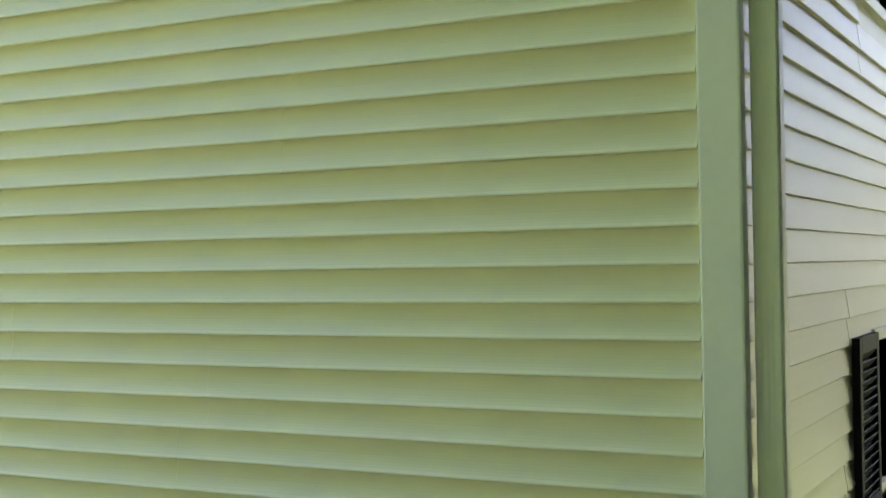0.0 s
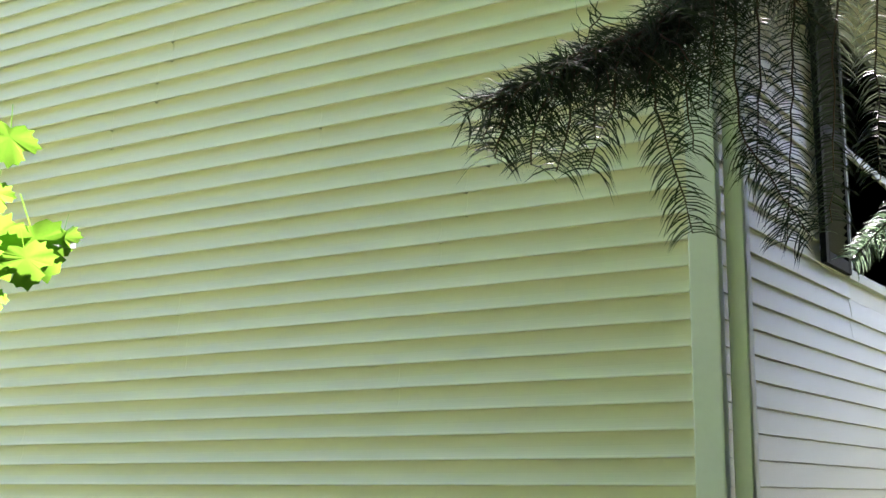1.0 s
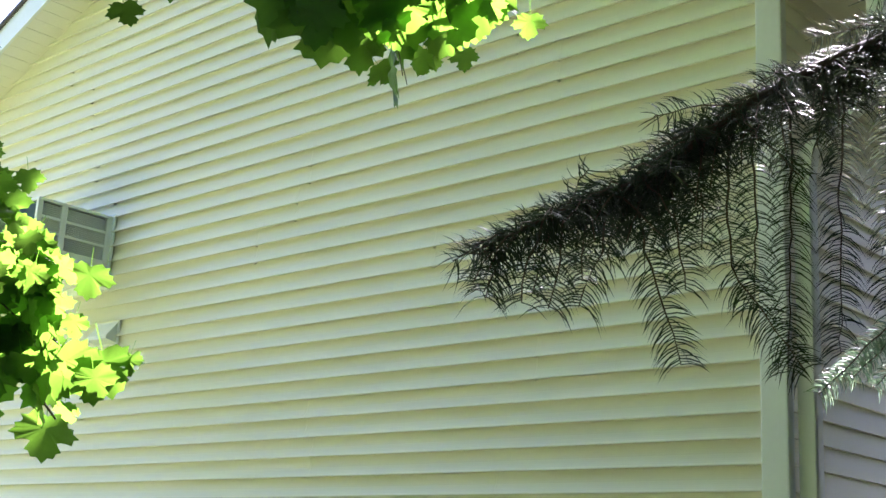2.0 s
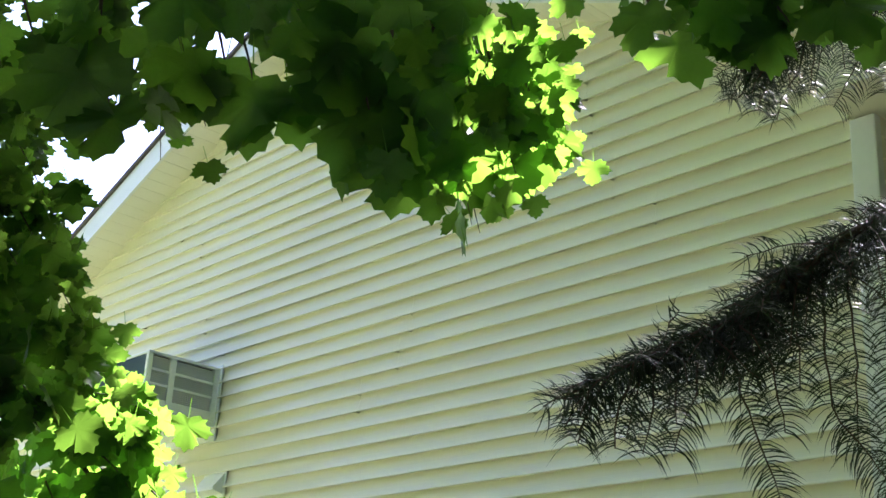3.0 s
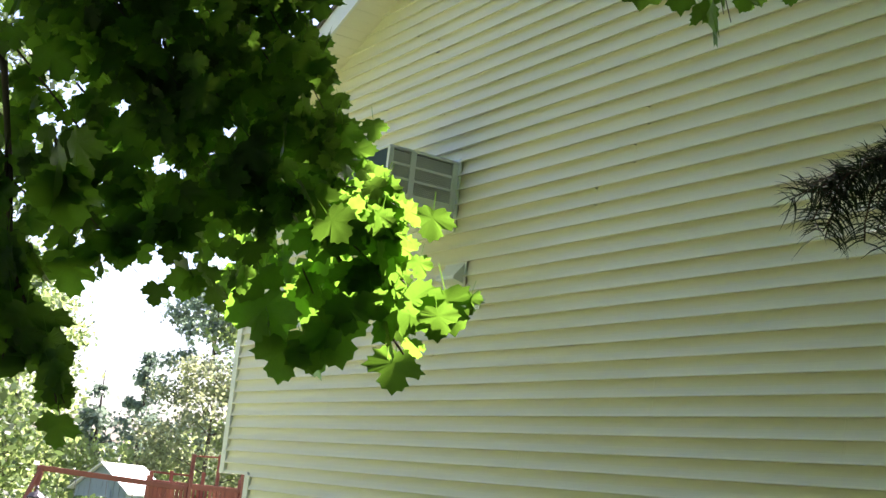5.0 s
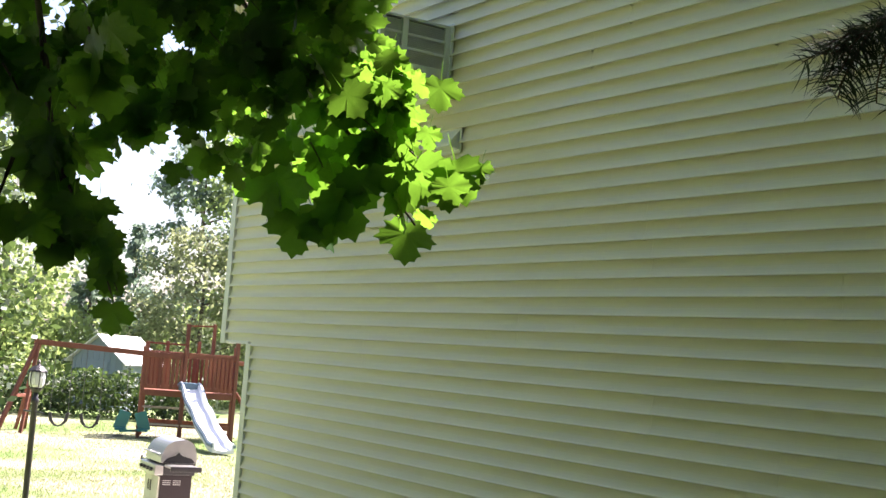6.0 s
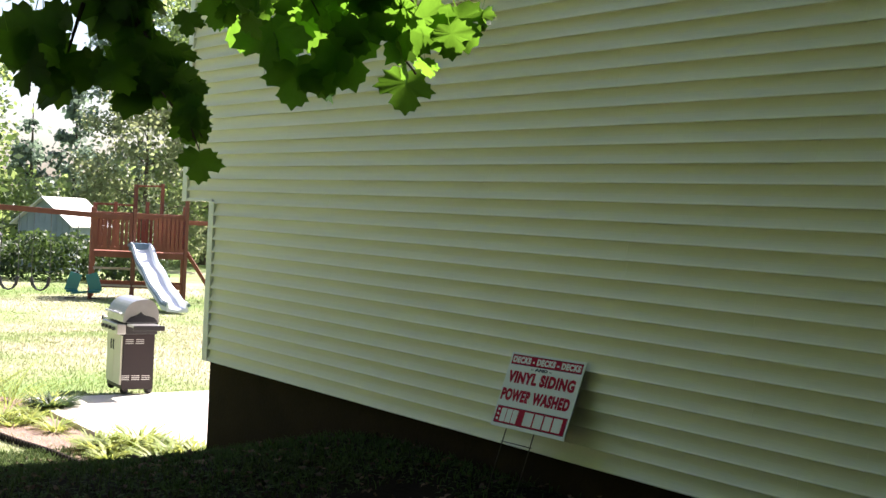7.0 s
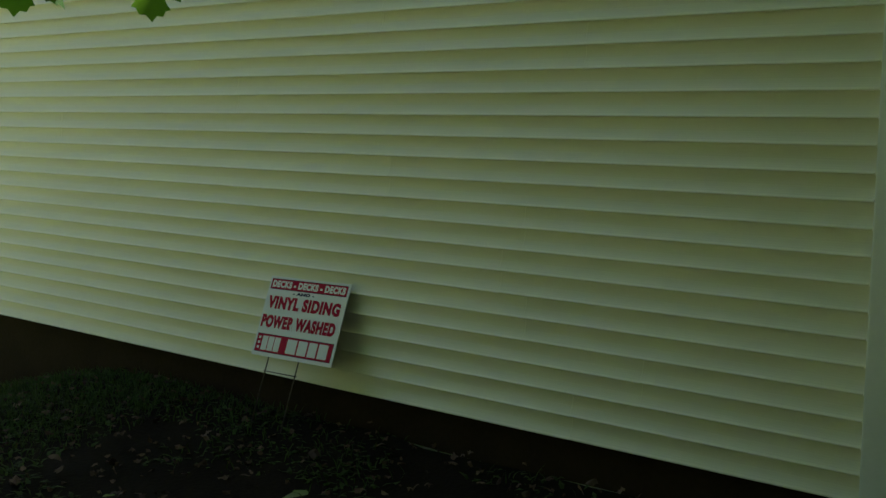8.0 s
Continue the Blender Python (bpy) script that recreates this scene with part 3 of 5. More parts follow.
def build_grill():
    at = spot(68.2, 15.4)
    g = thing("gas_grill", (at.x, at.y, -0.93), "gas grill with a steel lid and dark cart on the patio", "grill")
    view = Vector((-math.sin(radians(67.6)), math.cos(radians(67.6)), 0))
    right = Vector((view.y, -view.x, 0))
    front = (-right * math.cos(radians(17)) - view * math.sin(radians(17))).normalized()
    side = Vector((-front.y, front.x, 0))
    if side.dot(view) < 0:
        side = -side
    m = Matrix((front * 0.86, side * 0.92, Vector((0, 0, 1)))).transposed().to_4x4()
    m.translation = Vector((at.x, at.y, -0.93))
    box = lambda lo, hi, b=0.006: bm_box(lo, hi, b, m=m)
    cart = part("cart", box((-0.24, -0.33, 0.06), (0.19, 0.33, 0.70)), PLUM, g, "dark brown metal cart")
    part("door", box((0.19, -0.31, 0.11), (0.215, -0.005, 0.68)), CREAM, cart, "cream door")
    part("door", box((0.19, 0.005, 0.11), (0.215, 0.31, 0.68)), CREAM, cart, "cream door")
    for y in (-0.05, 0.05):
        part("door_handle", bm_tube([m @ Vector((0.235, y, 0.5)), m @ Vector((0.24, y, 0.56)), m @ Vector((0.235, y, 0.62))], 0.008, 8), BLACK, cart)
    for z, n in ((0.17, 3), (0.59, 2)):
        for i in range(n):
            for r in range(3):
                part("vent_slot", box((-0.19 + i * 0.14 + (0.1 if n == 2 else 0), -0.334, z + r * 0.022), (-0.08 + i * 0.14 + (0.1 if n == 2 else 0), -0.328, z + r * 0.022 + 0.008), 0), STEEL, cart)
    panel = part("control_panel", box((0.17, -0.36, 0.70), (0.29, 0.36, 0.82), 0.012), STEEL, g)
    for i in range(4):
        c = m @ Vector((0.29, -0.24 + i * 0.16, 0.76))
        part("knob", bm_tube([c, c + front * 0.03], 0.022, 12), BLACK, panel)
    part("firebox", box((-0.27, -0.35, 0.70), (0.17, 0.35, 0.84), 0.015), BLACK, g)
    # hood: a rolled steel lid between cast end caps
    arc = []
    for k in range(17):
        u = k / 16 * math.pi
        cu, su = math.cos(u), math.sin(u)
        arc.append((-0.03 + 0.245 * math.copysign(abs(cu) ** 0.75, cu), 0.84 + 0.265 * abs(su) ** 0.8 * (1 - 0.14 * cu)))
    bm = bmesh.new()
    rows = [[bm.verts.new(m @ Vector((x, y, z))) for x, z in arc] for y in (-0.36, -0.2, 0.0, 0.2, 0.36)]
    for a, b in zip(rows, rows[1:]):
        for i in range(len(arc) - 1):
            bm.faces.new((a[i], a[i + 1], b[i + 1], b[i]))
    bm.faces.new(rows[0])
    bm.faces.new(rows[-1][::-1])
    lid = part("lid", bm, STEEL, g, "rolled steel lid")
    for s in (-1, 1):
        y = s * 0.362
        bm = bmesh.new()
        cap = [(0.19, 0.845), (0.12, 0.90), (0.02, 0.93), (-0.02, 0.965), (-0.06, 0.93), (-0.2, 0.90), (-0.26, 0.845)]
        fr = [[bm.verts.new(m @ Vector((x, yy, z))) for x, z in cap] for yy in (y, y + s * 0.012)]
        bm.faces.new(fr[0])
        bm.faces.new(fr[1][::-1])
        for i in range(len(cap)):
            bm.faces.new((fr[0][i], fr[1][i], fr[1][(i + 1) % len(cap)], fr[0][(i + 1) % len(cap)]))
        part("end_cap", bm, BLACK, lid)
    part("lid_handle", bm_tube([m @ Vector((0.21, -0.3, 0.93)), m @ Vector((0.26, -0.28, 0.94)), m @ Vector((0.26, 0.28, 0.94)), m @ Vector((0.21, 0.3, 0.93))], 0.013, 8), STEEL, lid, smooth=True)
    for s in (-1, 1):
        sh = part("side_shelf", bm_box((-0.22, s * 0.37 if s > 0 else -0.72, 0.80), (0.17, 0.72 if s > 0 else -0.37, 0.83), 0.012, m=m), CREAM if s > 0 else STEEL, g)
        part("shelf_edge", bm_box((-0.235, s * 0.70 if s > 0 else -0.735, 0.775), (0.185, 0.735 if s > 0 else -0.70, 0.835), 0.012, m=m), BLACK, sh)
    for x in (-0.19, 0.14):
        for y in (-0.28, 0.28):
            c = m @ Vector((x, y, 0.045))
            part("caster", bm_tube([c - side * 0.018, c + side * 0.018], 0.045, 14), BLACK, g, smooth=True)


build_grill()

LAMP_GLASS = mat("frosted_lantern_glass", (0.75, 0.76, 0.74), 0.25, (0.6, 0.6, 0.58), 10, 40, 0.4, 0)


def build_lamp_post():
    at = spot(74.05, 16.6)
    z = ground_z(at.x, at.y)
    lamp = thing("lamp_post", (at.x, at.y, z), "black garden lamp post with a glass lantern on the lawn", "lamp")
    part("post", bm_lathe([(0.07, 0), (0.07, 0.06), (0.045, 0.10), (0.038, 0.16), (0.038, 1.42), (0.05, 1.44), (0.05, 1.48), (0.03, 1.50), (0.03, 1.56)], (at.x, at.y, z - 0.02), 16), BLACK, lamp, smooth=True)
    head = part("lantern", bm_lathe([(0.045, 1.54), (0.075, 1.58), (0.08, 1.60), (0.078, 1.605)], (at.x, at.y, z), 12), BLACK, lamp)
    part("globe", bm_lathe([(0.07, 1.60), (0.098, 1.64), (0.105, 1.72), (0.095, 1.785), (0.08, 1.80)], (at.x, at.y, z), 12), LAMP_GLASS, head, "frosted glass globe")
    part("cap", bm_lathe([(0.12, 1.80), (0.115, 1.815), (0.07, 1.86), (0.03, 1.88), (0.018, 1.90), (0.024, 1.925), (0.005, 1.95)], (at.x, at.y, z), 12), BLACK, head)
    for i in range(6):
        a = i * math.tau / 6
        rr = [(0.078, 1.60), (0.106, 1.66), (0.112, 1.72), (0.10, 1.80)]
        part("rib", bm_tube([(at.x + r * math.cos(a), at.y + r * math.sin(a), z + h) for r, h in rr], 0.006, 5), BLACK, head)
    part("ladder_rest", bm_tube([(at.x - 0.22, at.y - 0.06, z + 1.30), (at.x + 0.22, at.y + 0.06, z + 1.30)], 0.012, 8), BLACK, lamp)


build_lamp_post()

CEDAR = mat("red_brown_cedar", (0.20, 0.060, 0.030), 0.7, (0.12, 0.035, 0.02), 4, 40, 0.8, 0.3, obj=0.25, stretch=(1, 1, 0.3))
PALE_WOOD = mat("weathered_pale_wood", (0.42, 0.36, 0.30), 0.75, (0.30, 0.25, 0.2), 4, 40, 0.8, 0.3)
SLIDE = mat("grey_slide_plastic", (0.62, 0.65, 0.68), 0.4, (0.52, 0.55, 0.58), 3, 40, 0.5, 0.02)
SLIDE_EDGE = mat("slate_blue_plastic", (0.09, 0.15, 0.19), 0.45, (0.06, 0.1, 0.13), 3, 40, 0.5, 0.02)
GREEN_PLASTIC = mat("teal_plastic", (0.01, 0.16, 0.15), 0.4, (0.01, 0.11, 0.11), 3, 40, 0.5, 0.02)
ROPE = mat("grey_chain", (0.10, 0.10, 0.10), 0.5, amount=0.3)


def build_playset():
    az, d = 67.95, 38.0
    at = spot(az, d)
    gz = ground_z(at.x, at.y)
    ps = thing("playset", (at.x, at.y, gz), "red-brown cedar swing set with tower and grey slide", "playset")
    view = Vector((-math.sin(radians(az)), math.cos(radians(az)), 0))
    right = Vector((view.y, -view.x, 0))
    m = Matrix((right, view, Vector((0, 0, 1)))).transposed().to_4x4()
    m.translation = Vector((at.x, at.y, gz))
    P = lambda u, v, z: m @ Vector((u, v, z))
    beam = lambda nm, a, b, w, h, parent=ps, mt=CEDAR: part(nm, bm_beam(P(*a), P(*b), w, h, 0.008), mt, parent)
    us, vs = (-1.20, -0.05, 1.40), (-0.75, 0.75)
    for u in us:
        for v in vs:
            top = 3.35 if (u == us[1] and v > 0) or (u == us[2] and v < 0) else (2.75 if v > 0 else 2.62)
            beam("post", (u, v, -0.1), (u, v, top), 0.10, 0.10)
    for u, top in ((-0.62, 2.80), (0.30, 2.85), (0.72, 3.40)):
        beam("post", (u, 0.75, 1.30), (u, 0.75, top), 0.09, 0.09)
    beam("ridge_pole", (us[1], 0.75, 3.30), (0.72, 0.75, 3.33), 0.05, 0.05)
    beam("hand_rail", (us[0], 0.75, 2.72), (us[1], 0.75, 2.72), 0.04, 0.06)
    for v in vs:
        beam("deck_joist", (us[0], v, 1.30), (us[2], v, 1.30), 0.05, 0.15)
        beam("top_rail", (us[0], v, 2.42), (us[2], v, 2.42), 0.05, 0.16)
        beam("low_rail", (us[0], v, 1.48), (us[2], v, 1.48), 0.05, 0.10)
        beam("brace_board", (us[0], v, 0.42), (us[2], v, 0.42), 0.05, 0.12)
    for i in range(15):
        v = -0.72 + i * 0.103
        part("deck_board", bm_box((us[0] - 0.05, v - 0.045, 1.375), (us[2] + 0.05, v + 0.045, 1.40), 0.004, m=m), CEDAR, ps)
    # balusters, leaving the slide's mouth open
    for side_v in vs:
        u = us[0] + 0.10
        while u < us[2] - 0.05:
            if not (side_v < 0 and 0.02 < u < 0.50):
                part("baluster", bm_box((u - 0.042, side_v - 0.045, 1.45), (u + 0.042, side_v - 0.025, 2.40), 0.003, m=m), CEDAR, ps)
            u += 0.118
    for u in (us[0], us[2]):
        for i in range(12):
            v = -0.66 + i * 0.12
            part("baluster", bm_box((u - 0.045, v - 0.042, 1.45), (u - 0.025, v + 0.042, 2.40), 0.003, m=m), CEDAR, ps)
    # bench and table under the deck
    for z, v in ((0.86, -0.45), (0.40, -0.80)):
        part("bench_board", bm_box((us[0] + 0.02, v, z), (us[1] + 0.9, v + 0.30, z + 0.05), 0.005, m=m), PALE_WOOD, ps, "weathered pale board")
    # climbing frame at the far end
    for v in (-0.6, 0.5):
        beam("ladder_rail", (us[2] + 0.05, v, 1.45), (us[2] + 1.0, v - 0.2, 0.0), 0.06, 0.09)
    for i in range(5):
        f = 0.12 + i * 0.19
        beam("rung", (us[2] + 0.05 + 0.95 * f, -0.6 - 0.2 * f, 1.45 * (1 - f)), (us[2] + 0.05 + 0.95 * f, 0.5 - 0.2 * f, 1.45 * (1 - f)), 0.05, 0.08)
    beam("monkey_rail", (us[2], -0.75, 2.30), (us[2] + 2.2, -0.75, 2.30), 0.06, 0.12)
    beam("monkey_rail", (us[2], 0.1, 2.30), (us[2] + 2.2, 0.1, 2.30), 0.06, 0.12)
    # swing beam and its A-frame
    bx = us[0] - 2.95
    beam("swing_beam", (us[0] + 1.0, -0.78, 2.36), (bx - 0.1, -0.78, 2.52), 0.10, 0.15)
    for v, u in ((-1.7, -0.75), (0.3, -0.25)):
        beam("a_frame_leg", (bx, -0.78, 2.5), (bx + u, v - 0.1, -0.05), 0.09, 0.12)
    beam("a_frame_leg", (bx + 0.03, -0.78, 2.5), (bx - 0.15, -1.5, -0.05), 0.09, 0.09)
    beam("a_frame_leg", (bx + 0.05, -0.78, 2.45), (bx - 0.45, -0.2, -0.05), 0.07, 0.09)
    beam("a_frame_tie", (bx - 0.4, -1.25, 1.0), (bx - 0.12, -0.3, 1.0), 0.05, 0.09)
    for u in (bx + 0.75, bx + 1.6):
        sw = part("swing_seat", bm_tube([P(u - 0.25, -0.78, 0.58), P(u - 0.20, -0.78, 0.36), P(u - 0.10, -0.78, 0.24), P(u, -0.78, 0.21), P(u + 0.10, -0.78, 0.24), P(u + 0.20, -0.78, 0.36), P(u + 0.25, -0.78, 0.58)], [0.05, 0.05, 0.03, 0.025, 0.03, 0.05, 0.05], 6), BLACK, ps, "black belt seat")
        for s in (-0.25, 0.25):
            part("chain", bm_tube([P(u + s, -0.78, 0.58), P(u + s * 0.9, -0.78, 2.42)], 0.008, 5), ROPE, sw)
    # two-seat glider
    u = us[0] - 0.18
    gl = part("glider", bm_beam(P(u - 0.3, -1.15, 0.20), P(u + 0.3, -0.4, 0.20), 0.06, 0.06), GREEN_PLASTIC, ps, "teal plastic glider")
    for s in (-1, 1):
        part("glider_seat", bm_box((u + s * 0.30 - 0.16, -0.95, 0.20), (u + s * 0.30 + 0.16, -0.6, 0.27), 0.02, m=m), GREEN_PLASTIC, gl)
        part("glider_back", bm_beam(P(u + s * 0.36, -0.78, 0.22), P(u + s * 0.20, -0.78, 0.74), 0.07, 0.34, 0.02), GREEN_PLASTIC, gl)
        part("glider_foot", bm_tube([P(u + s * 0.2, -1.0, 0.06), P(u + s * 0.48, -1.0, 0.04), P(u + s * 0.48, -0.6, 0.04)], 0.02, 6), BLACK, gl)
        part("hanger", bm_tube([P(u + s * 0.22, -0.78, 0.72), P(u + s * 0.2, -0.78, 2.40)], 0.010, 5), ROPE, gl)
    # wave slide
    pts = [(0.10, -0.72, 1.46), (0.24, -1.35, 1.32), (0.42, -2.2, 0.92), (0.60, -3.0, 0.66), (0.80, -3.8, 0.36), (0.98, -4.5, 0.16), (1.10, -5.0, 0.12)]
    line = [Vector(a).lerp(Vector(b), k / 4) for a, b in zip(pts, pts[1:]) for k in range(4)] + [Vector(pts[-1])]
    pts = [(q.x, q.y, q.z + 0.075 * math.sin(k * 0.82) * (1 - k / len(line))) for k, q in enumerate(line)]
    bm = bmesh.new()
    prof = [(-0.27, 0.20), (-0.23, 0.20), (-0.20, 0.03), (0, 0.0), (0.20, 0.03), (0.23, 0.20), (0.27, 0.20), (0.27, -0.05), (0.0, -0.07), (-0.27, -0.05)]
    rows = [[bm.verts.new(P(a + x, b, c + z)) for x, z in prof] for a, b, c in pts]
    n = len(prof)
    for a, b in zip(rows, rows[1:]):
        for i in range(n):
            bm.faces.new((a[i], a[(i + 1) % n], b[(i + 1) % n], b[i]))
    bm.faces.new(rows[0])
    bm.faces.new(rows[-1][::-1])
    sl = part("slide", bm, SLIDE, ps, "grey plastic wave slide")
    for s in (-0.285, 0.285):
        part("slide_edge", bm_tube([P(a + s, b, c + 0.12) for a, b, c in pts], 0.05, 6), SLIDE_EDGE, sl, "slate blue rim")
    part("slide_mouth", bm_box((-0.18, -0.95, 1.42), (0.42, -0.72, 1.66), 0.03, m=m), SLIDE_EDGE, sl)


build_playset()

SHED_WALL = mat("blue_grey_boards", (0.20, 0.25, 0.29), 0.8, (0.14, 0.18, 0.21), 3, 30, 0.7, 0.2, stretch=(1, 1, 0.2))
SHED_ROOF = mat("pale_metal_roof", (0.55, 0.55, 0.54), 0.5, (0.42, 0.42, 0.41), 2, 30, 0.7, 0.1)


def build_shed():
    az, d = 71.0, 52.0
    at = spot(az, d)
    z = ground_z(at.x, at.y)
    sh = thing("garden_shed", (at.x, at.y, z), "blue-grey garden shed with a pale metal roof", "shed")
    m = Matrix.Translation((at.x, at.y, z)) @ Matrix.Rotation(radians(az - 30), 4, "Z")
    w, l, h, r = 1.1, 1.4, 2.0, 0.9
    bm = bmesh.new()
    sec = [(-w, 0), (w, 0), (w, h), (0, h + r), (-w, h)]
    f = [[bm.verts.new(m @ Vector((x, y, zz - 0.1))) for x, zz in sec] for y in (-l, l)]
    bm.faces.new(f[0])
    bm.faces.new(f[1][::-1])
    for i in range(5):
        bm.faces.new((f[0][i], f[1][i], f[1][(i + 1) % 5], f[0][(i + 1) % 5]))
    wall = part("wall", bm, SHED_WALL, sh)
    for i in range(12):
        x = -w + 0.12 + i * 0.25
        top = h + r * (1 - abs(x) / w) - 0.14
        part("batten", bm_box((x - 0.02, -l - 0.02, 0), (x + 0.02, -l, top), 0.003, m=m), SHED_WALL, wall)
    for s in (-1, 1):
        e, q = s * (w + 0.22), h - 0.22 * r / w
        vs = [m @ Vector((x, y, zz + dz)) for dz in (0.0, 0.05) for x, y, zz in ((0, -l - 0.25, h + r - 0.08), (e, -l - 0.25, q - 0.08), (e, l + 0.25, q - 0.08), (0, l + 0.25, h + r - 0.08))]
        part("roof", raw(vs, [(3, 2, 1, 0), (4, 5, 6, 7), (0, 1, 5, 4), (1, 2, 6, 5), (2, 3, 7, 6), (3, 0, 4, 7)]), SHED_ROOF, sh)
    part("door", bm_box((-0.45, -l - 0.035, 0), (0.45, -l - 0.02, 1.85), 0.005, m=m), SHED_WALL, sh)


build_shed()

# ---- planting ----
MAPLE_LEAF = mat("maple_leaf", (0.013, 0.076, 0.006), 0.48, (0.008, 0.054, 0.004), 25, 160, 0.7, 0.10, spec=0.34, island=0.42, obj=0.25, through_light=0.46, gain=7.6, hue=0.447)
FIR_NEEDLE = mat("fir_needle", (0.036, 0.050, 0.030), 0.5, (0.024, 0.032, 0.020), 14, 90, 0.7, 0.0, spec=0.10, island=0.3, through_light=0.15)
# lighter copy of the fir needle: sunlight painted into its colour
FIR_SUN_PALE = mat("sun_pale_needle", (0.13, 0.21, 0.13), 0.4, (0.09, 0.15, 0.09), 14, 90, 0.7, 0.0, island=0.3, through_light=0.3)
FIR_TWIG = mat("fir_twig", (0.075, 0.045, 0.028), 0.8, (0.04, 0.025, 0.016), 20, 90, 0.7, 0.3)
WOOD_GREEN = mat("woodland_leaf", (0.12, 0.18, 0.06), 0.55, (0.07, 0.12, 0.035), 1.2, 12, 0.8, 0.0, island=0.35, through_light=0.35, gain=3.6)
WOOD_BLUE = mat("blue_green_leaf", (0.12, 0.17, 0.12), 0.55, (0.08, 0.12, 0.085), 1.0, 12, 0.8, 0.0, island=0.35, through_light=0.25, gain=3.6)
WOOD_OLIVE = mat("olive_leaf", (0.14, 0.17, 0.085), 0.55, (0.09, 0.12, 0.055), 1.2, 12, 0.8, 0.0, island=0.35, through_light=0.35, gain=3.6)
HEDGE_LEAF = mat("hedge_leaf", (0.036, 0.075, 0.018), 0.55, (0.018, 0.040, 0.010), 1.5, 14, 0.8, 0.0, island=0.35, through_light=0.3)
PLANT_LEAF = mat("garden_plant_leaf", (0.14, 0.22, 0.045), 0.5, (0.22, 0.24, 0.06), 5, 30, 0.9, 0.0, island=0.3, through_light=0.35)
GRASS = mat("lawn_blade", (0.13, 0.20, 0.06), 0.6, (0.36, 0.31, 0.24), 0.26, 20, 1.0, 0.0, island=0.3, through_light=0.25, lo=0.66, hi=1.02)
WEED = mat("ground_cover_leaf", (0.036, 0.074, 0.018), 0.7, (0.040, 0.054, 0.018), 3, 30, 0.9, 0.0, spec=0.08, island=0.4, through_light=0.2)
LITTER = mat("dead_leaf", (0.045, 0.026, 0.014), 0.8, (0.16, 0.115, 0.08), 4, 30, 0.9, 0.2, island=0.6, spec=0.15)

MULCH = mat("bark_mulch", (0.26, 0.19, 0.16), 0.9, (0.13, 0.09, 0.07), 12, 70, 0.9, 0.8, spec=0.1)

HALF_LEAF = [(0.12, -0.06), (0.32, -0.11), (0.40, 0.0), (0.56, -0.01), (0.50, 0.11), (0.55, 0.18), (0.67, 0.20), (0.65, 0.30), (0.80, 0.42), (0.66, 0.46), (0.62, 0.59), (0.49, 0.56), (0.38, 0.55), (0.30, 0.57), (0.34, 0.66), (0.41, 0.77), (0.31, 0.80), (0.25, 0.92), (0.12, 0.92)]


def leaf_mesh(curl, cup, skew):
    """A five-lobed maple leaf with pointed teeth and its stalk; tip along +y, top face along +z."""
    out = [(0.0, 0.02)] + HALF_LEAF + [(0.0, 1.06)] + [(-x * (0.95 + 0.06 * curl), y) for x, y in HALF_LEAF[::-1]]
    n = len(out)

    def lift(x, y):
        r = math.hypot(x, y - 0.25)
        a = math.atan2(y - 0.25, x)
        return -0.5 * cup * x * x - 0.25 * curl * y * y + 0.055 * r * math.cos(5 * a + 0.5) + 0.05 * math.sin(5 * x + 4 * y + skew * 6)

    pts = [(x + skew * 0.12 * y * y, y, lift(x, y)) for x, y in out] + [(0.0, 0.25, 0.0)]
    faces = [((i + 1) % n, i, n) for i in range(n)]
    b = len(pts)
    pts += [(-0.012, 0.03, 0.004), (0.012, 0.03, 0.004), (0.009, -0.60, 0.12), (-0.009, -0.60, 0.12)]
    faces.append((b, b + 1, b + 2, b + 3))
    return pts, faces


LEAVES = [leaf_mesh(0.1, 0.25, 0.2), leaf_mesh(0.8, 0.9, -0.6), leaf_mesh(-0.5, 0.15, 0.7), leaf_mesh(0.5, -0.4, -0.2)]


def leaf_pose(p, tip, face, size):
    tip = Vector(tip).normalized()
    z = Vector(face) - tip * Vector(face).dot(tip)
    z.normalize()
    x = tip.cross(z)
    m = Matrix((x * size, tip * size, z * size)).transposed().to_4x4()
    m.translation = p
    return m


def bent(root, tip, sag, rng, n=6):
    """A hanging twig from root to tip."""
    a, b = Vector(root), Vector(tip)
    side = Vector((rng.uniform(-1, 1), rng.uniform(-1, 1), 0)) * 0.06 * (b - a).length
    return [a.lerp(b, i / n) + Vector((0, 0, sag * (b - a).length * math.sin(math.pi * i / n))) + side * math.sin(math.pi * i / n) for i in range(n + 1)]


maple = thing("maple_tree", (-1.6, -6.3, -0.3), "leafy green maple tree with low branches beside the house", "tree")
FIRST_MESHES = []
for pts_, faces_ in LEAVES:
    me_ = bpy.data.meshes.new("leaf")
    me_.from_pydata(pts_, [], faces_)
    me_.materials.append(MAPLE_LEAF)
    me_.polygons.foreach_set("use_smooth", [True] * len(me_.polygons))
    FIRST_MESHES.append(me_)


class Foliage:
    """Gathers many leaves into one joined mesh."""

    def __init__(self):
        self.v, self.f = [], []

    def add(self, m, kind):
        pts, faces = LEAVES[kind]
        a = np.array(m)
        base = len(self.v)
        self.v.extend((np.array(pts) @ a[:3, :3].T + a[:3, 3]).tolist())
        self.f.extend([tuple(i + base for i in fc) for fc in faces])


rest = Foliage()
single_count = 0
LIMIT = 290


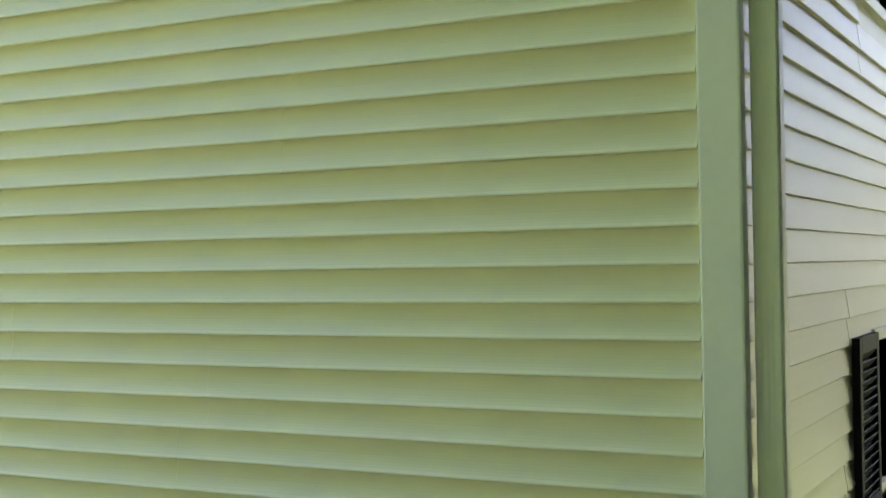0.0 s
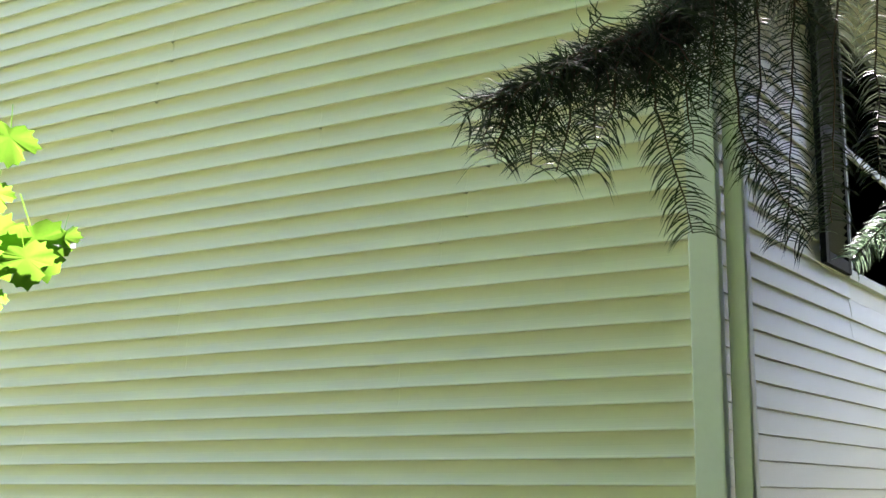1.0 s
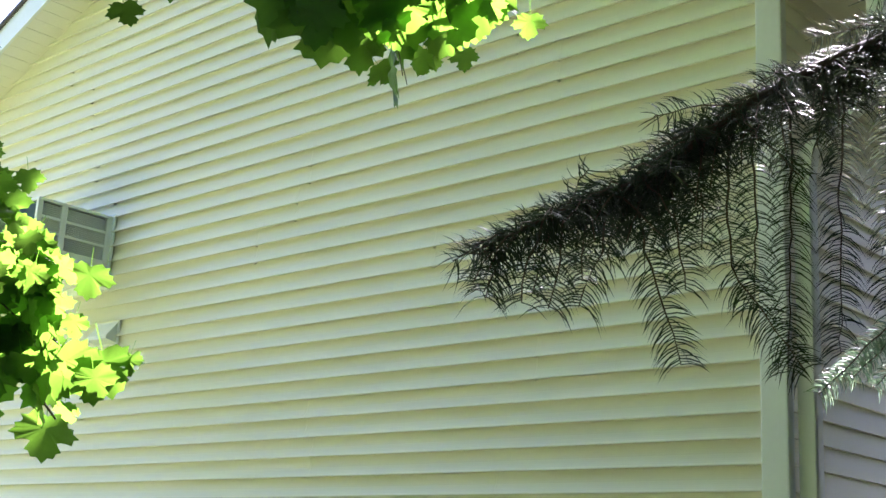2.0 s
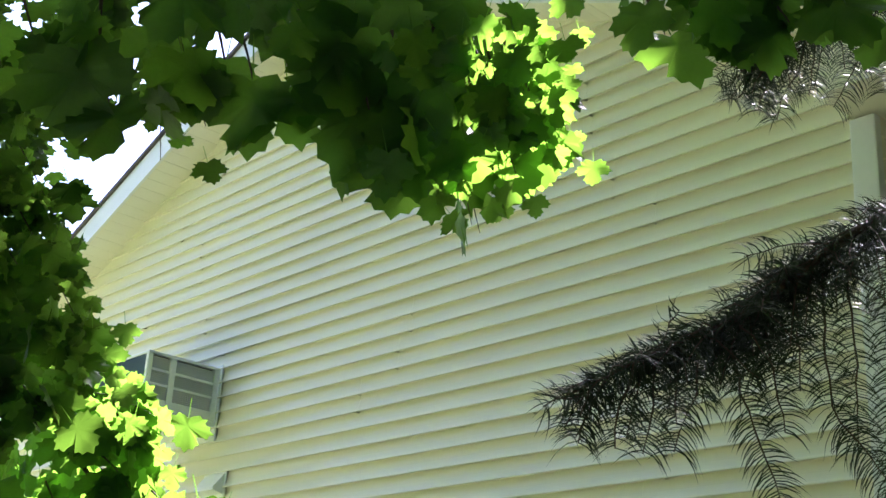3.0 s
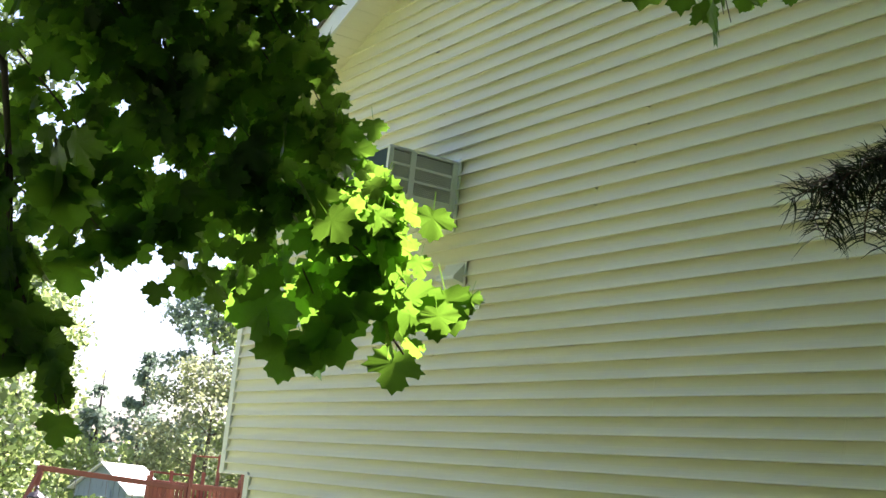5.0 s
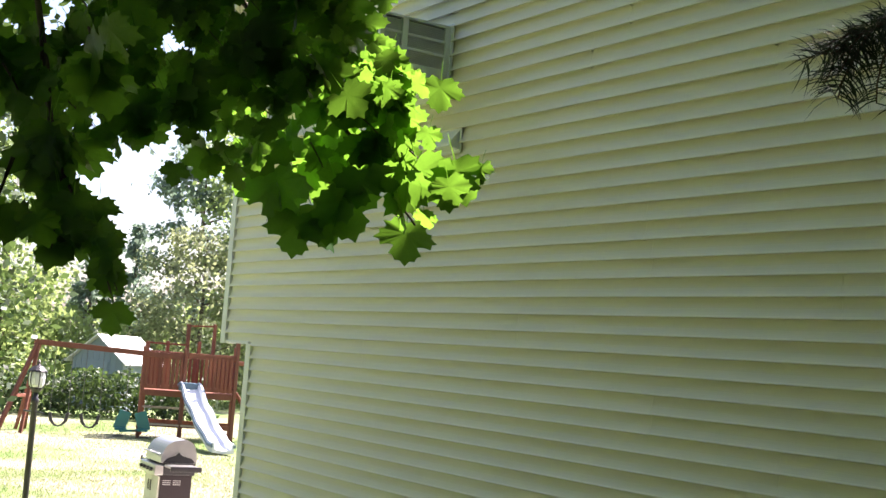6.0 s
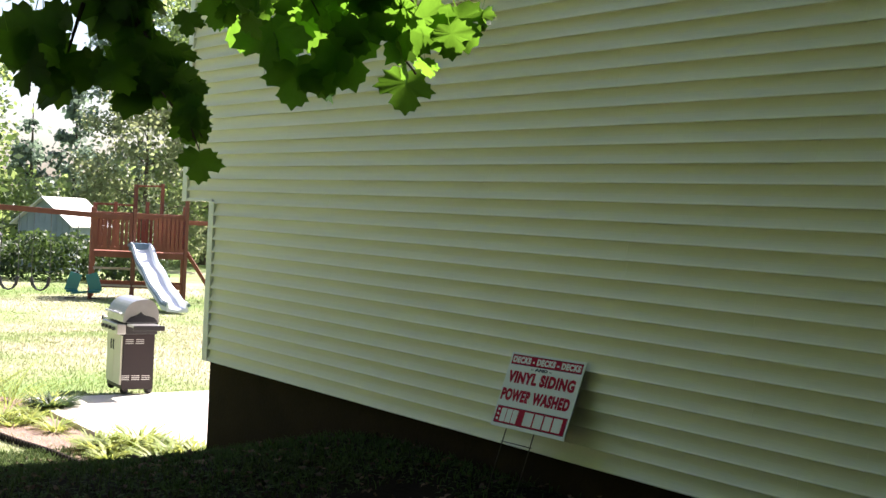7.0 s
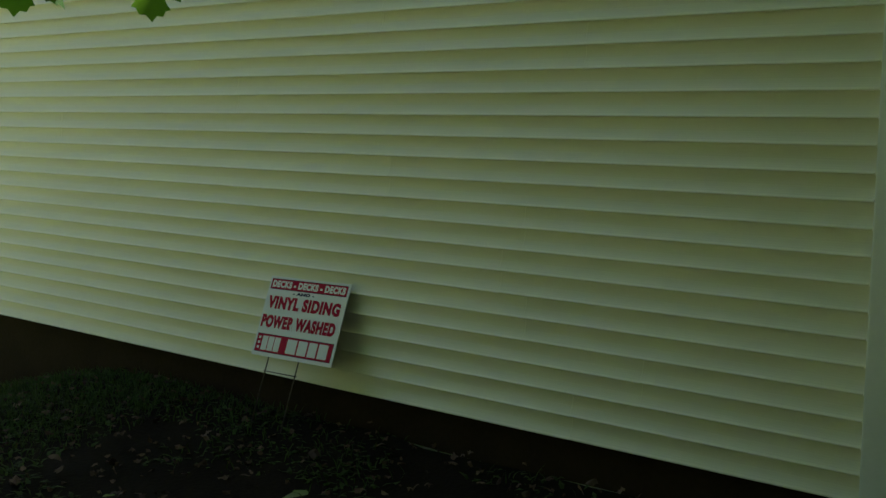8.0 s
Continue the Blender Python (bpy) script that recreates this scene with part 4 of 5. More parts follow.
def maple_twig(root, tip, leaves, size=0.15, spread=0.10, sag=0.08, single=False, seed=1, out=0.5, sunny=0.55):
    """A twig with its leaves; they hang and mostly show their faces sideways."""
    global single_count
    rng = random.Random(seed)
    size, leaves = size * 0.62, int(leaves * 1.75)
    line = bent(root, tip, sag, rng)
    part("twig", bm_tube(line, [0.003 - 0.0004 * i for i in range(len(line))], 5), BARK, maple)
    along = (line[-1] - line[0]).normalized()
    for i in range(leaves):
        u = 0.12 + 0.88 * (i + rng.random()) / leaves
        k = min(int(u * (len(line) - 1)), len(line) - 2)
        p = line[k].lerp(line[k + 1], u * (len(line) - 1) - k)
        off = Vector((max(-1.4, min(1.4, rng.gauss(0, 1))), max(-1.4, min(1.4, rng.gauss(0, 1))), max(-1.4, min(1.2, rng.gauss(-0.2, 0.8))))) * spread * (1.1 - 0.5 * u)
        s = size * (rng.uniform(0.85, 1.2) if rng.random() < 0.3 else rng.uniform(0.45, 0.9))
        hang = Vector((rng.gauss(0, 0.45), rng.gauss(0, 0.45), -1.0)) + along * out
        if rng.random() < sunny:
            face = sun_way + Vector((rng.gauss(-0.25, 0.35), rng.gauss(0.1, 0.35), rng.gauss(-0.2, 0.3)))
        else:
            face = Vector((rng.gauss(0.75, 0.45), rng.gauss(-0.65, 0.45), rng.gauss(0.35, 0.35)))
        m = leaf_pose(p + off - hang.normalized() * s * 0.45, hang, face, s)
        kind = rng.randrange(4)
        if single and single_count < LIMIT:
            ob = new("leaf", FIRST_MESHES[kind])
            ob.parent = maple
            ob.matrix_parent_inverse = maple.matrix_basis.inverted()
            ob.matrix_basis = m
            single_count += 1
        else:
            rest.add(m, kind)


def build_maple():
    # trunk and limbs
    b = Vector((-1.6, -6.3, -0.45))
    part("trunk", bm_tube([b, b + Vector((0.02, 0.03, 0.5)), b + Vector((0.05, 0.1, 1.6)), b + Vector((0.1, 0.2, 3.2)), b + Vector((0.1, 0.5, 5.0)), b + Vector((0.2, 0.7, 7.5))], [0.30, 0.23, 0.20, 0.17, 0.12, 0.04], 14), BARK, maple, smooth=True)
    fork = b + Vector((0.08, 0.2, 2.7))
    for tip in ((-0.9, -3.7, 2.55), (0.4, -4.0, 3.05), (1.0, -3.7, 3.0), (-0.6, -3.3, 2.3), (1.3, -2.9, 3.1), (-0.2, -3.0, 4.4), (0.9, -4.4, 2.2)):
        t = Vector(tip)
        mid = fork.lerp(t, 0.5) + Vector((0, 0, 0.35))
        part("limb", bm_tube([fork, fork.lerp(mid, 0.5) + Vector((0, 0, 0.1)), mid, mid.lerp(t, 0.6) + Vector((0, 0, 0.05)), t], [0.07, 0.05, 0.035, 0.022, 0.012], 8), BARK, maple, smooth=True)
    # tip cluster over the lawn side: sunlit fringe above, broad shaded leaves below
    part("branchlet", bm_tube([(-1.47, -3.83, 2.99), (-1.08, -3.36, 2.64), (-0.95, -3.13, 2.34), (-0.75, -2.89, 2.01), (-0.66, -2.77, 1.83), (-0.58, -2.68, 1.69)], [0.016, 0.012, 0.009, 0.007, 0.005, 0.003], 7), BARK, maple, smooth=True)
    for i, (r, t, n, s, sunny) in enumerate((
            ((-0.79, -2.92, 2.18), (-0.53, -2.64, 1.98), 11, 0.22, 0.95),
            ((-0.78, -2.88, 2.14), (-0.52, -2.69, 2.07), 8, 0.19, 0.95),
            ((-0.96, -3.00, 2.02), (-0.78, -2.88, 1.88), 8, 0.16, 0.7),
            ((-0.91, -2.97, 2.11), (-0.53, -2.62, 1.71), 11, 0.18, 0.6),
            ((-0.82, -2.97, 1.95), (-0.83, -2.94, 1.64), 4, 0.27, 0.05),
            ((-0.76, -2.86, 1.89), (-0.65, -2.78, 1.63), 4, 0.28, 0.05),
            ((-0.68, -2.78, 2.01), (-0.57, -2.65, 1.65), 7, 0.19, 0.6),
            ((-0.62, -2.78, 1.96), (-0.54, -2.70, 1.84), 5, 0.20, 0.5),
            ((-0.56, -2.65, 1.88), (-0.48, -2.56, 1.72), 3, 0.24, 0.7))):
        out = Vector((-0.038, -0.059, 0.022))
        maple_twig(Vector(r) + out, Vector(t) + out, n, s, 0.08 if sunny > 0.9 else 0.10, single=True, seed=11 + i, sunny=sunny)
    # dark branch close by
    part("branchlet", bm_tube([(0.62, -4.35, 2.05), (0.85, -4.15, 1.79), (0.90, -4.13, 1.64), (0.93, -4.12, 1.53), (0.97, -4.09, 1.43), (1.01, -4.06, 1.37)], [0.006, 0.005, 0.004, 0.003, 0.0025, 0.0015], 7), BARK, maple, smooth=True)
    for i, (r, t, n, s) in enumerate((
            ((0.90, -4.14, 1.69), (0.94, -4.10, 1.48), 5, 0.11),
            ((0.93, -4.13, 1.55), (1.02, -4.055, 1.37), 5, 0.085),
            ((0.91, -4.16, 1.52), (0.89, -4.18, 1.42), 4, 0.12),
            ((0.94, -4.11, 1.48), (0.93, -4.11, 1.41), 3, 0.11),
            ((0.88, -4.21, 1.66), (0.91, -4.15, 1.58), 5, 0.10),
            ((0.90, -4.09, 1.71), (0.90, -4.07, 1.62), 4, 0.10),
            ((0.90, -4.21, 1.50), (0.89, -4.21, 1.42), 3, 0.10),
            ((0.96, -4.10, 1.47), (1.02, -4.055, 1.35), 6, 0.060),
            ((0.92, -4.13, 1.60), (0.96, -4.10, 1.45), 5, 0.085))):
        maple_twig(r, t, n, s, 0.022, single=True, seed=31 + i, out=0.8, sunny=0.05)
    # hanging sprays in front of the gable: broad leaves first, then the finer outer ones
    broad = (
        ((1.03, -3.79, 2.20), (0.97, -3.70, 2.03), 12, 0.15),
        ((1.12, -3.73, 2.19), (1.06, -3.62, 2.06), 14, 0.16),
        ((1.16, -3.67, 2.20), (1.12, -3.57, 2.06), 10, 0.16),
        ((1.21, -3.59, 2.20), (1.20, -3.53, 2.13), 7, 0.12),
        ((1.27, -3.59, 2.18), (1.23, -3.46, 1.97), 14, 0.165),
        ((1.31, -3.54, 2.18), (1.27, -3.42, 1.99), 14, 0.17))
    fine = (
        ((1.38, -3.52, 2.16), (1.33, -3.38, 1.92), 14, 0.13),
        ((1.42, -3.48, 2.16), (1.39, -3.35, 1.96), 14, 0.11),
        ((1.48, -3.47, 2.13), (1.46, -3.35, 1.96), 14, 0.10),
        ((1.50, -3.45, 2.13), (1.50, -3.33, 1.98), 12, 0.09),
        ((1.51, -3.44, 2.13), (1.50, -3.37, 2.03), 12, 0.09),
        ((0.74, -3.79, 2.33), (0.71, -3.72, 2.23), 10, 0.15),
        ((0.77, -3.73, 2.35), (0.72, -3.67, 2.22), 10, 0.15))
    for i, (r, t, n, s) in enumerate(broad + fine):
        lift = Vector((-0.013, -0.015, 0.036)) + (Vector((0.010, 0.016, 0)) if 4 <= i <= 7 else Vector((-0.026, -0.028, 0)) if 8 <= i <= 10 else Vector())
        r, t = Vector(r) + lift, Vector(t) + lift
        maple_twig(r, t, int(n * (0.42 if i < 6 else 0.8)), s * (1.25 if i < 6 else 0.86), 0.055, single=True, seed=31 + i, sunny=0.75 if i > 6 and i < 11 else 0.1)
        if i in (2, 3, 4, 11, 12):
            continue
        maple_twig(Vector(r) + Vector((-0.12, 0.13, 0.10)), Vector(t) + Vector((-0.12, 0.13, 0.06)), n // 3, s * 0.65, 0.07, seed=131 + i, sunny=0.2)
    # outermost sprays towards the fir
    for i, (r, t, n) in enumerate((((1.60, -3.33, 2.15), (1.60, -3.29, 2.11), 4), ((1.66, -3.29, 2.15), (1.68, -3.22, 2.09), 7), ((1.71, -3.25, 2.15), (1.73, -3.20, 2.11), 6), ((1.76, -3.21, 2.15), (1.77, -3.18, 2.11), 5), ((1.81, -3.19, 2.14), (1.80, -3.15, 2.10), 5), ((1.83, -2.97, 2.23), (1.76, -2.93, 2.12), 6), ((1.84, -2.94, 2.18), (1.79, -2.91, 2.12), 5))):
        lift = Vector((-0.01, -0.012, 0.066))
        maple_twig(Vector(r) + lift, Vector(t) + lift, max(3, int(n * 0.6)), 0.12, 0.04, single=True, seed=51 + i, sunny=0.5 if i > 4 else 0.2)
    # the broad hanging mass: many thin twigs drooping the same way
    for i, (r, t, n) in enumerate((
            ((-0.19, -3.56, 2.59), (-0.05, -3.17, 2.02), 32), ((-0.17, -3.70, 2.54), (0.02, -3.24, 1.98), 34), ((-0.24, -3.49, 2.68), (-0.14, -3.28, 2.34), 18),
            ((-0.18, -3.87, 2.48), (0.05, -3.32, 1.87), 36), ((-0.28, -3.99, 2.39), (-0.01, -3.39, 1.81), 36), ((-0.25, -3.94, 2.18), (-0.06, -3.51, 1.71), 22),
            ((-0.24, -3.93, 2.01), (-0.08, -3.63, 1.70), 14), ((-0.53, -3.91, 2.41), (-0.26, -3.39, 1.99), 30), ((-0.47, -3.72, 2.63), (-0.27, -3.28, 2.14), 30),
            ((-0.48, -3.97, 2.52), (-0.25, -3.53, 2.12), 30), ((-0.36, -3.53, 2.36), (-0.19, -3.17, 1.97), 24), ((-0.24, -3.88, 1.87), (-0.12, -3.70, 1.70), 8),
            ((-0.43, -3.73, 2.17), (-0.25, -3.36, 1.77), 20), ((-0.16, -4.02, 2.50), (-0.03, -3.62, 2.10), 24),
            ((-0.13, -3.80, 2.80), (0.01, -3.53, 2.49), 22), ((-0.12, -3.78, 2.65), (-0.03, -3.61, 2.39), 18), ((-0.16, -3.65, 2.92), (-0.07, -3.45, 2.63), 18))):
        maple_twig(r, t, int(n * 1.45), 0.112, 0.062, sag=0.03, seed=60 + i, sunny=0.25, out=0.9)
    # upper crown: unseen leaves that shade the sprays and the wall
    rng = random.Random(5)
    made = 0
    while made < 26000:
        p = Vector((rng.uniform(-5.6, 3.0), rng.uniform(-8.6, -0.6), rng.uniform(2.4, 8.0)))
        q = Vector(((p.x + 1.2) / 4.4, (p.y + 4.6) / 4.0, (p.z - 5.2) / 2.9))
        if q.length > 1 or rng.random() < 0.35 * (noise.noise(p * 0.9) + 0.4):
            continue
        # leaves are kept out of the camera's view
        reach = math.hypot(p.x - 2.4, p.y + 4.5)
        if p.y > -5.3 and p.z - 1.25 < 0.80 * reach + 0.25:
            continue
        # gaps cut along the sun's way so that chosen sprays are lit
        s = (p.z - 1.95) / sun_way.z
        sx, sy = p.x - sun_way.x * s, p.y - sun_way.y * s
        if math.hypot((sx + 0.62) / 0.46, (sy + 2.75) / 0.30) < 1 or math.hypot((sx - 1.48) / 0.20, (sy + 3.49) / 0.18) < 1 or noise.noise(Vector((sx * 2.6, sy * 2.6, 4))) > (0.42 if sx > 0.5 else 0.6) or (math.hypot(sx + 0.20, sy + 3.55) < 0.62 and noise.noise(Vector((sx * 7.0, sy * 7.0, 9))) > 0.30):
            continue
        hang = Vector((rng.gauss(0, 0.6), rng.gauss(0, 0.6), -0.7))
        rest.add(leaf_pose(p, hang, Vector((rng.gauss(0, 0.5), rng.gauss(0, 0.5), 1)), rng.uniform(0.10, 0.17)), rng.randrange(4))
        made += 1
    # leaf clump added out of view to shade the outer sprays
    made = 0
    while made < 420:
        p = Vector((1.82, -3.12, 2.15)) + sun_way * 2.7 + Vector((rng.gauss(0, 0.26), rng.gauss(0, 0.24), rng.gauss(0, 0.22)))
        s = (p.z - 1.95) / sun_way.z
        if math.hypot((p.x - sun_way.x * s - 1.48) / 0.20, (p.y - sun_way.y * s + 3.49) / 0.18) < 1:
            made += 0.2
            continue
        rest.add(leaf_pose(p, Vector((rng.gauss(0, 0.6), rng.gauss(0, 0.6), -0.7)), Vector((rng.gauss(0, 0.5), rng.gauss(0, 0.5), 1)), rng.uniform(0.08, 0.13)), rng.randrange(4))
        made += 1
    part("shade_bough", bm_tube([(-1.4, -5.6, 3.6), (0.0, -3.6, 4.4), (0.9, -2.4, 4.5), (1.5, -1.6, 4.4)], [0.05, 0.035, 0.02, 0.008], 7), BARK, maple, smooth=True)
    mesh_part("foliage", rest.v, rest.f, MAPLE_LEAF, maple, smooth=True, kind="stuff")


build_maple()


class Needles:
    def __init__(self):
        self.v, self.f = [], []

    def curved(self, p, way, up, length, width, bend, flat_to):
        """A needle that bows over along its length."""
        s = way.cross(up + flat_to * 2.0)
        s = s.normalized() * width if s.length > 1e-4 else Vector((width, 0, 0))
        k = len(self.v)
        for u, w in ((0.0, 0.8), (0.33, 1.0), (0.66, 0.9)):
            c = p + way * length * (u - 0.12 * u * u) + up * bend * length * 0.62 * u * u
            self.v += [tuple(c - s * w), tuple(c + s * w)]
        self.v.append(tuple(p + way * length * 0.86 + up * bend * length * 0.62))
        self.f += [(k, k + 1, k + 3, k + 2), (k + 2, k + 3, k + 5, k + 4), (k + 4, k + 5, k + 6)]

    def blade(self, p, way, up, length, width, bend, flat_to=Vector((0, 0, 0))):
        """A thin bent needle of one quad and a point."""
        s = way.cross(up + flat_to * 2.0)
        s = s.normalized() * width if s.length > 1e-4 else Vector((width, 0, 0))
        a, b, c = p, p + way * length * 0.5 + up * bend * length * 0.10, p + way * length * 0.92 + up * bend * length * 0.45
        k = len(self.v)
        self.v += [tuple(a - s), tuple(a + s), tuple(b + s), tuple(b - s), tuple(c)]
        self.f += [(k, k + 1, k + 2, k + 3), (k + 3, k + 2, k + 4)]


fir = thing("fir_tree", (2.9, 0.3, -0.3), "dark green fir tree with long drooping needled branches", "tree")


def fir_twig(points, needles, rad=0.004, length=0.065, step=0.0034, seed=1, flat=0.75):
    """A shoot with rows of curved needles to both sides and above."""
    rng = random.Random(seed)
    pts = [Vector(p) for p in points]
    fine = []
    for a, b in zip(pts, pts[1:]):
        n = max(2, int((b - a).length / 0.04))
        fine += [a.lerp(b, i / n) + Vector((rng.gauss(0, 1), rng.gauss(0, 1), rng.gauss(0, 1))) * 0.003 for i in range(n)]
    fine.append(pts[-1])
    part("shoot", bm_tube(fine, [max(0.0015, rad * (1 - 0.7 * i / len(fine))) for i in range(len(fine))], 5), FIR_TWIG, fir)
    for a, b in zip(fine, fine[1:]):
        d = (b - a).normalized()
        x = d.cross(Vector((-0.5, 0.85, 0.12)))
        x = x.normalized() if x.length > 0.15 else Vector((0.75, 0.66, 0))
        y = x.cross(d).normalized()
        n = max(1, int((b - a).length / step))
        for i in range(n):
            p = a.lerp(b, (i + 0.6 * rng.random()) / n)
            if rng.random() < flat:
                ang = rng.gauss(0, 0.22) + (0 if i % 2 else math.pi)
            else:
                ang = rng.uniform(0, math.tau)
            w = (x * math.cos(ang) + y * math.sin(ang)) + d * rng.uniform(-0.05, 0.28)
            needles.curved(p, w.normalized(), (d * 0.9 - Vector((0, 0, 0.5)) + y * 0.2).normalized(), length * rng.uniform(0.8, 1.12), 0.0019, rng.uniform(0.6, 1.2), y + Vector((rng.gauss(0, 0.5), rng.gauss(0, 0.5), rng.gauss(0, 0.5))))


def build_fir():
    b = Vector((2.9, 0.3, -0.5))
    part("trunk", bm_tube([b, b + Vector((0, 0, 1.2)), b + Vector((0.02, 0, 4)), b + Vector((0.4, 0.1, 13))], [0.22, 0.19, 0.13, 0.03], 14), BARK, fir, smooth=True)
    nd, sun_pale = Needles(), Needles()
    limb = [(2.91, 0.23, 3.30), (2.10, -0.65, 3.20), (1.21, -0.80, 3.12), (1.10, -1.10, 2.95), (1.00, -1.32, 2.81), (0.93, -1.51, 2.69), (0.84, -1.67, 2.55), (0.76, -1.79, 2.42), (0.68, -1.89, 2.33), (0.60, -2.03, 2.25), (0.52, -2.14, 2.17), (0.46, -2.24, 2.10)]
    part("limb", bm_tube(limb, [0.04, 0.03, 0.022, 0.019, 0.016, 0.014, 0.012, 0.010, 0.008, 0.006, 0.004, 0.003], 8), FIR_TWIG, fir, smooth=True)
    fir_twig(limb[1:], nd, 0.006, 0.075, 0.0034, seed=0, flat=0.35)
    hang = (
        ((0.69, -1.87, 2.30), (0.69, -1.83, 2.16), (0.71, -1.76, 2.00), (0.72, -1.71, 1.89)),
        ((0.74, -1.80, 2.35), (0.73, -1.75, 2.24), (0.72, -1.69, 2.09)),
        ((0.83, -1.66, 2.51), (0.81, -1.62, 2.28), (0.80, -1.60, 2.16), (0.86, -1.48, 2.01), (0.91, -1.41, 1.91)),
        ((0.92, -1.48, 2.63), (0.89, -1.43, 2.32), (0.83, -1.35, 1.92)),
        ((0.64, -1.96, 2.28), (0.63, -1.94, 2.15), (0.57, -1.95, 2.01)),
        ((0.52, -2.14, 2.17), (0.48, -2.18, 2.07), (0.46, -2.18, 2.00)),
        ((0.56, -2.09, 2.20), (0.52, -2.10, 2.10), (0.50, -2.09, 2.00)),
        ((0.49, -2.18, 2.13), (0.47, -2.22, 2.10), (0.45, -2.27, 2.10)),
        ((0.86, -1.59, 2.55), (0.83, -1.52, 2.29), (0.80, -1.48, 2.07)),
        ((0.59, -2.04, 2.24), (0.56, -2.02, 2.11), (0.52, -2.01, 2.00)),
        ((1.00, -1.31, 2.79), (0.94, -1.24, 2.41), (0.89, -1.15, 2.00)),
        ((1.07, -1.18, 2.87), (1.02, -1.10, 2.50), (0.99, -1.02, 2.13)),
        ((1.17, -0.97, 3.00), (1.10, -0.90, 2.60), (1.07, -0.81, 2.22)),
        ((0.80, -1.74, 2.45), (0.77, -1.68, 2.30), (0.75, -1.66, 2.20)))
    for i, h in enumerate(hang):
        fir_twig(h, nd, 0.004, 0.082, 0.0036, seed=20 + i, flat=0.92)
    # short forward shoots that thicken the limb
    rng = random.Random(3)
    line = [Vector(p) for p in limb[2:]]
    for i in range(140):
        u = rng.random() ** 1.55 * (len(line) - 1.4)
        k = min(int(u), len(line) - 2)
        p = line[k].lerp(line[k + 1], u - k)
        d = (line[k + 1] - line[k]).normalized()
        w = d * rng.uniform(0.3, 0.9) + Vector((rng.gauss(0, 0.5), rng.gauss(0, 0.5), rng.uniform(-0.8, 0.35)))
        L = rng.uniform(0.10, 0.27) * (1.35 - 0.08 * u)
        w.normalize()
        fir_twig([p, p + w * L * 0.5, p + w * L + Vector((0, 0, -0.03))], nd, 0.003, 0.070, 0.0036, seed=100 + i, flat=0.75)
    # a lower shoot, sunlight painted into its paler needles, and the next branch up
    fir_twig([(1.73, -1.02, 2.49), (1.29, -1.46, 2.09), (1.18, -1.57, 1.95), (1.07, -1.67, 1.80)], sun_pale, 0.005, 0.045, 0.0014, seed=51, flat=0.5)
    fir_twig([(1.45, -1.30, 2.12), (1.28, -1.50, 1.95), (1.21, -1.56, 1.89), (1.18, -1.60, 1.82)], sun_pale, 0.004, 0.04, 0.0016, seed=52, flat=0.5)
    fir_twig([(1.39, -1.37, 2.18), (1.26, -1.51, 2.05), (1.18, -1.57, 1.91), (1.13, -1.62, 1.84)], sun_pale, 0.004, 0.04, 0.0016, seed=53, flat=0.5)
    fir_twig([(2.61, 0.31, 4.41), (1.86, -0.54, 4.19), (1.05, -0.89, 3.85), (0.70, -1.00, 3.70), (0.47, -1.11, 3.56), (0.31, -1.22, 3.48)], nd, 0.012, 0.07, 0.0024, seed=54, flat=0.6)
    for i, h in enumerate((((0.49, -1.11, 3.58), (0.43, -1.05, 3.50), (0.37, -1.08, 3.41), (0.36, -1.09, 3.33)), ((0.68, -1.00, 3.70), (0.62, -0.95, 3.56), (0.55, -0.97, 3.45), (0.52, -1.00, 3.36)),
                           ((0.36, -1.19, 3.51), (0.29, -1.14, 3.49), (0.27, -1.16, 3.43), (0.27, -1.20, 3.39)), ((0.84, -0.95, 3.77), (0.76, -0.91, 3.59), (0.70, -0.93, 3.48), (0.68, -0.94, 3.38)),
                           ((1.00, -0.90, 3.83), (0.95, -0.84, 3.66), (0.92, -0.84, 3.53), (0.90, -0.87, 3.42)))):
        fir_twig(h, nd, 0.004, 0.085, 0.0030, seed=70 + i, flat=0.9)
    up_line = [Vector(q) for q in ((1.86, -0.54, 4.19), (1.05, -0.89, 3.85), (0.70, -1.00, 3.70), (0.47, -1.11, 3.56), (0.31, -1.22, 3.48))]
    # unseen higher branch, added to shade the limb below
    high = [(2.70, 0.30, 5.05), (1.60, -0.20, 4.95), (0.90, -0.45, 4.75), (0.50, -0.60, 4.62), (0.15, -0.78, 4.48)]
    fir_twig(high, nd, 0.014, 0.07, 0.0015, seed=55, flat=0.4)
    high = [Vector(q) for q in high[1:]]
    for i in range(150):
        k = rng.randrange(3)
        q = high[k].lerp(high[k + 1], rng.random())
        w = Vector((rng.gauss(-0.3, 0.6), rng.gauss(-0.1, 0.6), rng.uniform(-0.5, 0.2))).normalized() * rng.uniform(0.15, 0.4)
        fir_twig([q, q + w * 0.5, q + w + Vector((0, 0, -0.05))], nd, 0.003, 0.075, 0.0032, seed=500 + i, flat=0.7)
    for i in range(34):
        u = rng.random() * 3.95
        k = int(u)
        q = up_line[k].lerp(up_line[k + 1], u - k)
        w = Vector((rng.gauss(-0.25, 0.35), rng.gauss(-0.05, 0.35), rng.uniform(-1.0, 0.1))).normalized() * rng.uniform(0.08, 0.2)
        fir_twig([q, q + w * 0.5, q + w + Vector((0, 0, -0.04))], nd, 0.003, 0.075, 0.0036, seed=300 + i, flat=0.9)
